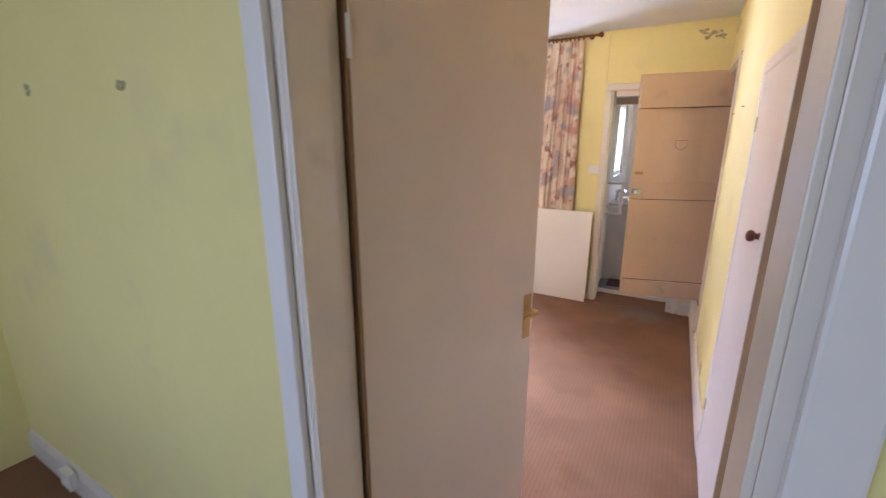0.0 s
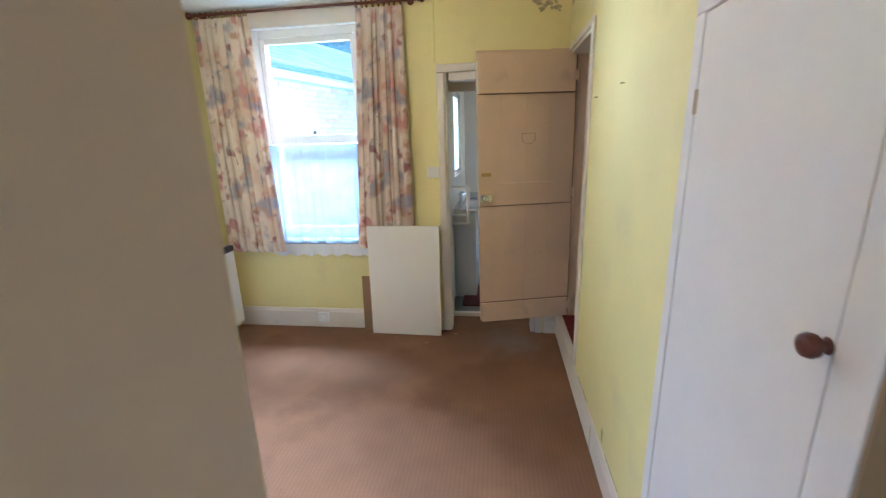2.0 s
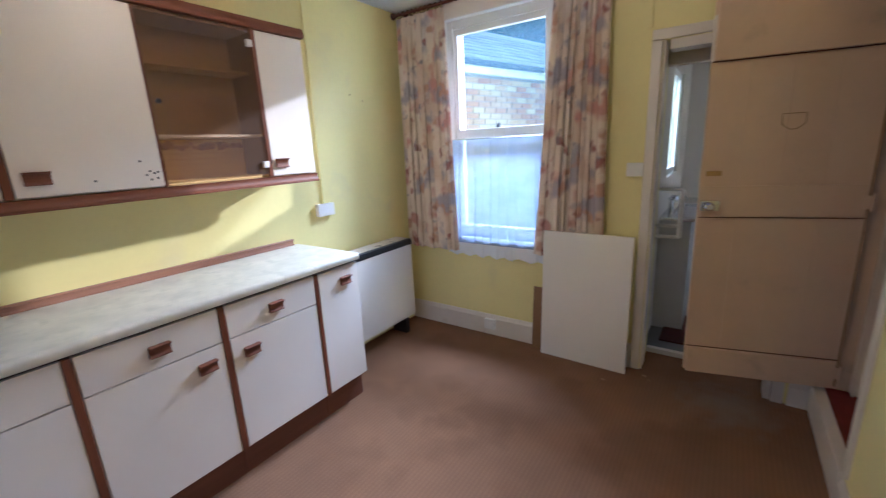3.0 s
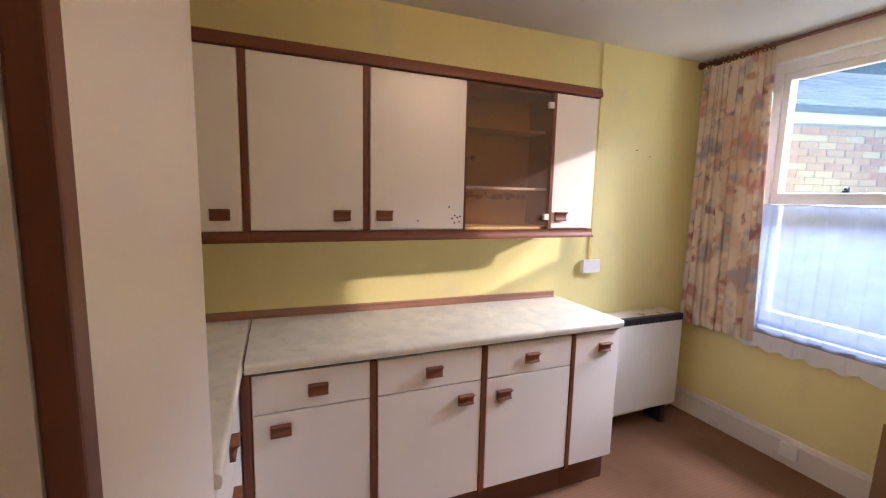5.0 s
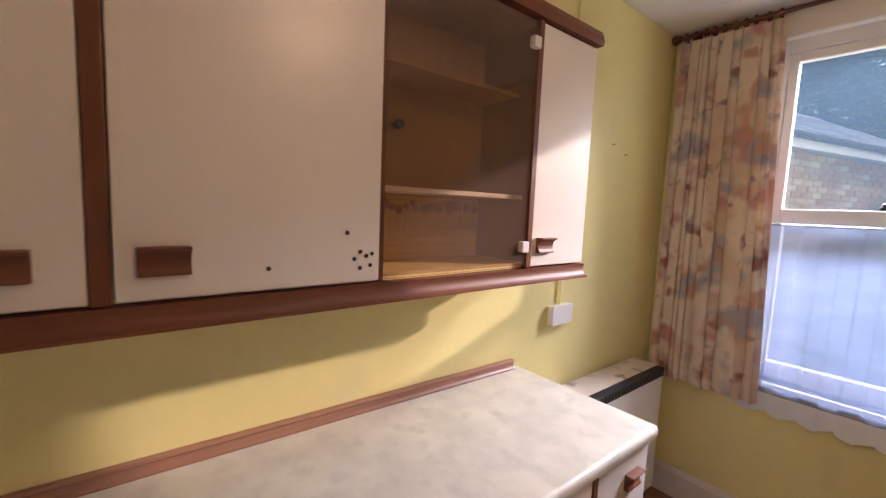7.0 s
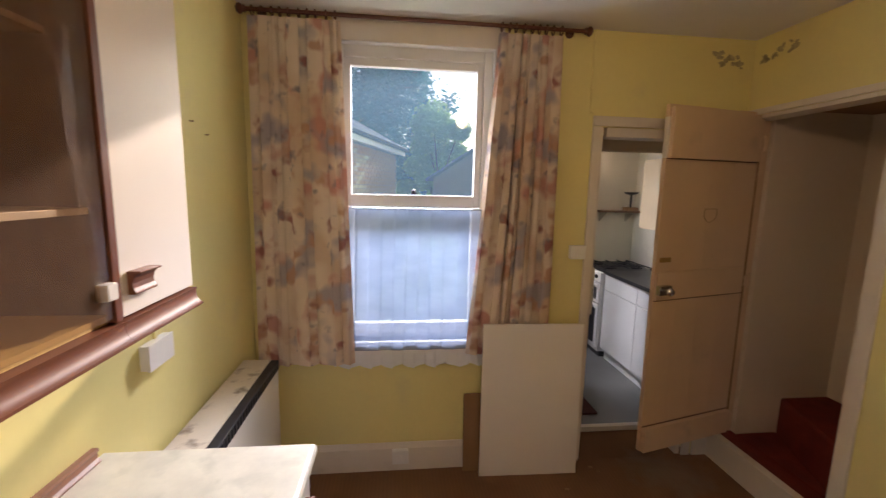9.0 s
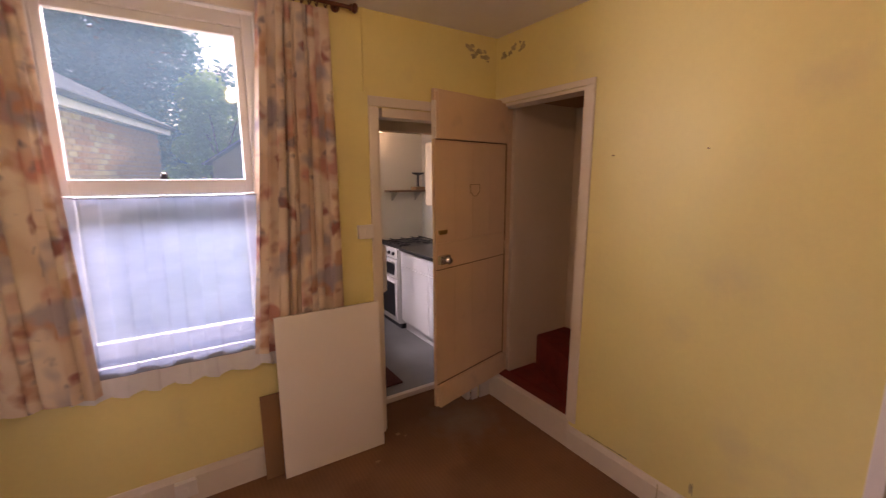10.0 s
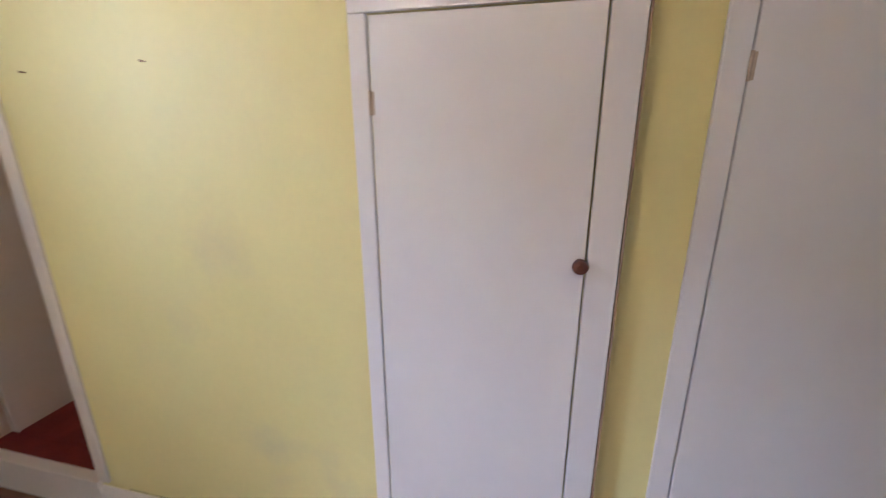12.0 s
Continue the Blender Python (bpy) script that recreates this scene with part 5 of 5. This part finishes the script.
wall = part("wall", box(0, LEN, 0.012, 3.2, 0, EAVE), MORTAR, house, local=True)
part("fascia", box(-0.1, LEN + 0.15, -0.16, -0.13, EAVE - 0.05, EAVE + 0.10, 0.004), FASCIA, house, "white fascia board", local=True)
part("soffit", box(-0.1, LEN + 0.15, -0.13, 0.011, EAVE - 0.03, EAVE - 0.01), FASCIA, house, local=True)
bm = prism([(-0.26 + 0.055 * (1 - math.cos(a)), EAVE + 0.09 - 0.055 * math.sin(a)) for a in [k * math.pi / 6 for k in range(7)]] + [(-0.16, EAVE + 0.095), (-0.25, EAVE + 0.095)], -0.1, LEN + 0.15, "x")
part("gutter", bm, LEAD, house, "dark gutter", local=True)
RISE = 0.90
slope = math.atan2(RISE, 1.75)
bm = prism([(-0.20, EAVE + 0.10), (1.6, EAVE + 0.10 + RISE * 1.8 / 1.75), (3.4, EAVE + 0.10)], -0.1, LEN + 0.1, "x")
roof = part("roof", bm, LEAD, house, "slate roof", local=True)
part("ridge", prism([(1.48, EAVE + 0.98), (1.6, EAVE + 1.07), (1.72, EAVE + 0.98)], -0.1, LEN + 0.12, "x"), SLATE, house, local=True)

# tree behind, a lighter bush, and a shed
LEAF_D = mat("conifer_needles", (0.08, 0.25, 0.25), 0.8, 0.35, 1.5, 20, 0.2)
LEAF_L = mat("bush_leaves", (0.38, 0.58, 0.20), 0.7, 0.4, 1.5, 20, 0.2)
BARK = mat("bark", (0.10, 0.075, 0.05), 0.95, 0.3, 6, 40, 0.6)


for lm in (LEAF_D, LEAF_L):
    t = lm.node_tree
    pb = t.nodes["Principled BSDF"]
    tl, mx = t.nodes.new("ShaderNodeBsdfTranslucent"), t.nodes.new("ShaderNodeMixShader")
    t.links.new(pb.inputs["Base Color"].links[0].from_socket, tl.inputs[0])
    mx.inputs[0].default_value = 0.68
    t.links.new(pb.outputs[0], mx.inputs[1]), t.links.new(tl.outputs[0], mx.inputs[2])
    t.links.new(mx.outputs[0], t.nodes["Material Output"].inputs[0])


def leafage(points, size, rnd, droop=0.0):
    """Many small folded leaf blades at the points."""
    verts, faces = [], []
    for p in points:
        s = size * rnd.uniform(0.6, 1.3)
        q = Euler((rnd.uniform(-0.9, 0.9), rnd.uniform(-0.9, 0.9) + droop, rnd.uniform(0, 6.28))).to_matrix()
        n = len(verts)
        for v in ((0, -s, 0), (s * 0.45, 0, s * 0.15), (0, s, 0), (-s * 0.45, 0, s * 0.15)):
            verts.append(tuple(p + q @ Vector(v)))
        faces += [(n, n + 1, n + 2), (n, n + 2, n + 3)]
    return verts, faces


def crown_part(verts, faces, material, parent):
    me = bpy.data.meshes.new("crown")
    me.from_pydata(verts, [], faces)
    me.materials.append(material)
    ob = new("crown", me)
    ob.parent = parent
    return ob


def conifer(at, h, r, seed, label):
    rnd = random.Random(seed)
    ob = thing("conifer_tree", Matrix.Translation(at), label, "tree")
    bm = rod((0, 0, 0), (0, 0, h * 0.95), 0.22, sides=10, r2=0.03)
    pts = []
    for k in range(150):
        z = h * (0.06 + 0.92 * (k / 150))
        reach = r * (1 - (z / h) ** 1.3) * rnd.uniform(0.65, 1.1) + 0.15
        a = k * 2.399 + rnd.uniform(-0.3, 0.3)
        tip = Vector((math.cos(a) * reach, math.sin(a) * reach, z - reach * 0.12 + rnd.uniform(-0.1, 0.2)))
        rod((0, 0, z), tip, 0.03, into=bm, sides=5, r2=0.008)
        for _ in range(int(160 + 420 * reach / r)):
            f = rnd.uniform(0.2, 1.05)
            pts.append(Vector((0, 0, z)).lerp(tip, f) + Vector((rnd.gauss(0, 0.18), rnd.gauss(0, 0.18), rnd.gauss(-0.10, 0.26))))
    part("trunk", bm, BARK, ob, local=True)
    crown_part(*leafage(pts, 0.13, rnd, 0.4), LEAF_D, ob)
    return ob


def bush(at, h, r, seed, label, material=LEAF_L, leaves=24000):
    rnd = random.Random(seed)
    ob = thing("garden_tree", Matrix.Translation(at), label, "tree")
    bm = rod((0, 0, 0), (0.1, 0, h * 0.5), 0.11, sides=9, r2=0.06)
    lobes = []
    for k in range(17):
        a, z = rnd.uniform(0, 6.28), rnd.uniform(0.3, 0.95) * h
        d = r * rnd.uniform(0.2, 0.85) * (1 - (z / h - 0.45) ** 2 * 1.6)
        c = Vector((math.cos(a) * d, math.sin(a) * d, z))
        rod((0.05, 0, h * rnd.uniform(0.2, 0.5)), c, 0.04, into=bm, sides=5, r2=0.01)
        lobes.append((c, r * rnd.uniform(0.22, 0.45)))
    part("trunk", bm, BARK, ob, local=True)
    pts = []
    for _ in range(leaves):
        c, s = rnd.choice(lobes)
        v = Vector((rnd.gauss(0, 1), rnd.gauss(0, 1), rnd.gauss(0, 0.9))).normalized()
        pts.append(c + v * s * rnd.uniform(0.55, 1.15))
    crown_part(*leafage(pts, 0.075, rnd), material, ob)
    return ob


conifer((-2.7, 19.0, -0.15), 15.0, 4.6, 2, "tall dark conifer beyond the garden")
conifer((-7.0, 17.0, -0.15), 9.0, 3.2, 7, "tall dark conifer beyond the garden")
bush((0.0, 15.0, -0.15), 4.3, 1.3, 4, "light green leafy garden tree")
bush((1.6, 18.5, -0.15), 2.9, 1.5, 11, "light green leafy garden tree")
bush((-0.9, 6.6, -0.15), 1.1, 0.55, 13, "low bright green garden shrub", leaves=2500)

SHEDWOOD = wood("weathered_boards", (0.32, 0.27, 0.24), (0.20, 0.16, 0.14), 0.9, 0)
FELT = mat("roofing_felt", (0.20, 0.22, 0.25), 0.9, 0.2, 5, 60, 0.4)
shed = thing("garden_shed", pose(1.05, 12.6, -0.15, 0, 0, -18), "weathered garden shed with a felt roof", "shed")
sw, sd, se, sr = 1.1, 1.4, 2.0, 2.72
part("walls", prism([(-sw, 0), (sw, 0), (sw, se), (0, sr), (-sw, se)], -sd, sd, "y"), SHEDWOOD, shed, local=True)
for k in range(16):
    z = 0.02 + k * 0.145
    half = sw if z + 0.145 < se else sw * (sr - z - 0.16) / (sr - se)
    if half > 0.1:
        part("board", box(-half, half, -sd - 0.022, -sd - 0.001, z, z + 0.140, 0.003), SHEDWOOD, shed, local=True)
for s in (-1, 1):
    bm = prism([(0, sr + 0.05), (s * (sw + 0.16), se - 0.06), (s * (sw + 0.16), se - 0.02), (0, sr + 0.09)], -sd - 0.15, sd + 0.15, "y")
    part("roof", bm, FELT, shed, local=True)
wd2 = part("window", box(0.15, 0.75, -sd - 0.04, -sd - 0.023, 1.3, 1.85, 0.004), FASCIA, shed, local=True)
part("pane", box(0.2, 0.7, -sd - 0.046, -sd - 0.0405, 1.35, 1.8), DARKTOP, wd2, local=True)

# bricks: a stretch of the wall near the house piece by piece
bl, bh, gap = 0.215, 0.065, 0.010
bbm = box(0.003, bl - 0.003, 0, 0.011, 0, bh)
brick_mesh = mesh_of("brick", bbm, BRICK, False)
half_mesh = mesh_of("brick_half", box(0.003, bl / 2 - 0.008, 0, 0.011, 0, bh), BRICK, False)
rest = bmesh.new()
count = 0
for row in range(int(EAVE / (bh + gap)) - 1, -1, -1):
    z = row * (bh + gap)
    if z < 1.15:
        break
    x = 0.0
    if row % 2:
        o = new("brick", half_mesh)
        o.parent, o.location = wall, (0, 0, z)
        x = bl / 2 + gap / 2
    while x + bl < LEN:
        if count < 296 and x < 4.6:
            o = new("brick", brick_mesh)
            o.parent, o.location = wall, (x, random.uniform(-0.002, 0.002), z)
            count += 1
        else:
            box(x + 0.003, x + bl - 0.003, random.uniform(-0.002, 0.002), 0.011, z, z + bh, into=rest)
        x += bl + gap
tagged(part("brickwork", rest, BRICK, wall, local=True), kind="stuff")

# slates in lapped courses
sl_w, sl_e = 0.30, 0.21
slate_mesh = mesh_of("slate", box(0.002, sl_w - 0.002, 0, 0.33, 0, 0.012), SLATE, False)
run = math.hypot(1.8, RISE * 1.8 / 1.75)
for row in range(int(run / sl_e)):
    for k in range(int(LEN / sl_w) + 1):
        d = row * sl_e
        x = -0.08 + k * sl_w + (sl_w / 2 if row % 2 else 0)
        if x + sl_w > LEN + 0.15:
            continue
        o = new("slate", slate_mesh)
        o.parent = roof
        o.matrix_basis = Matrix.Translation((x, -0.22 + d * math.cos(slope), EAVE + 0.105 + d * math.sin(slope))) @ Matrix.Rotation(slope - 0.04, 4, "X") @ Matrix.Translation((0, 0, random.uniform(0, 0.004)))
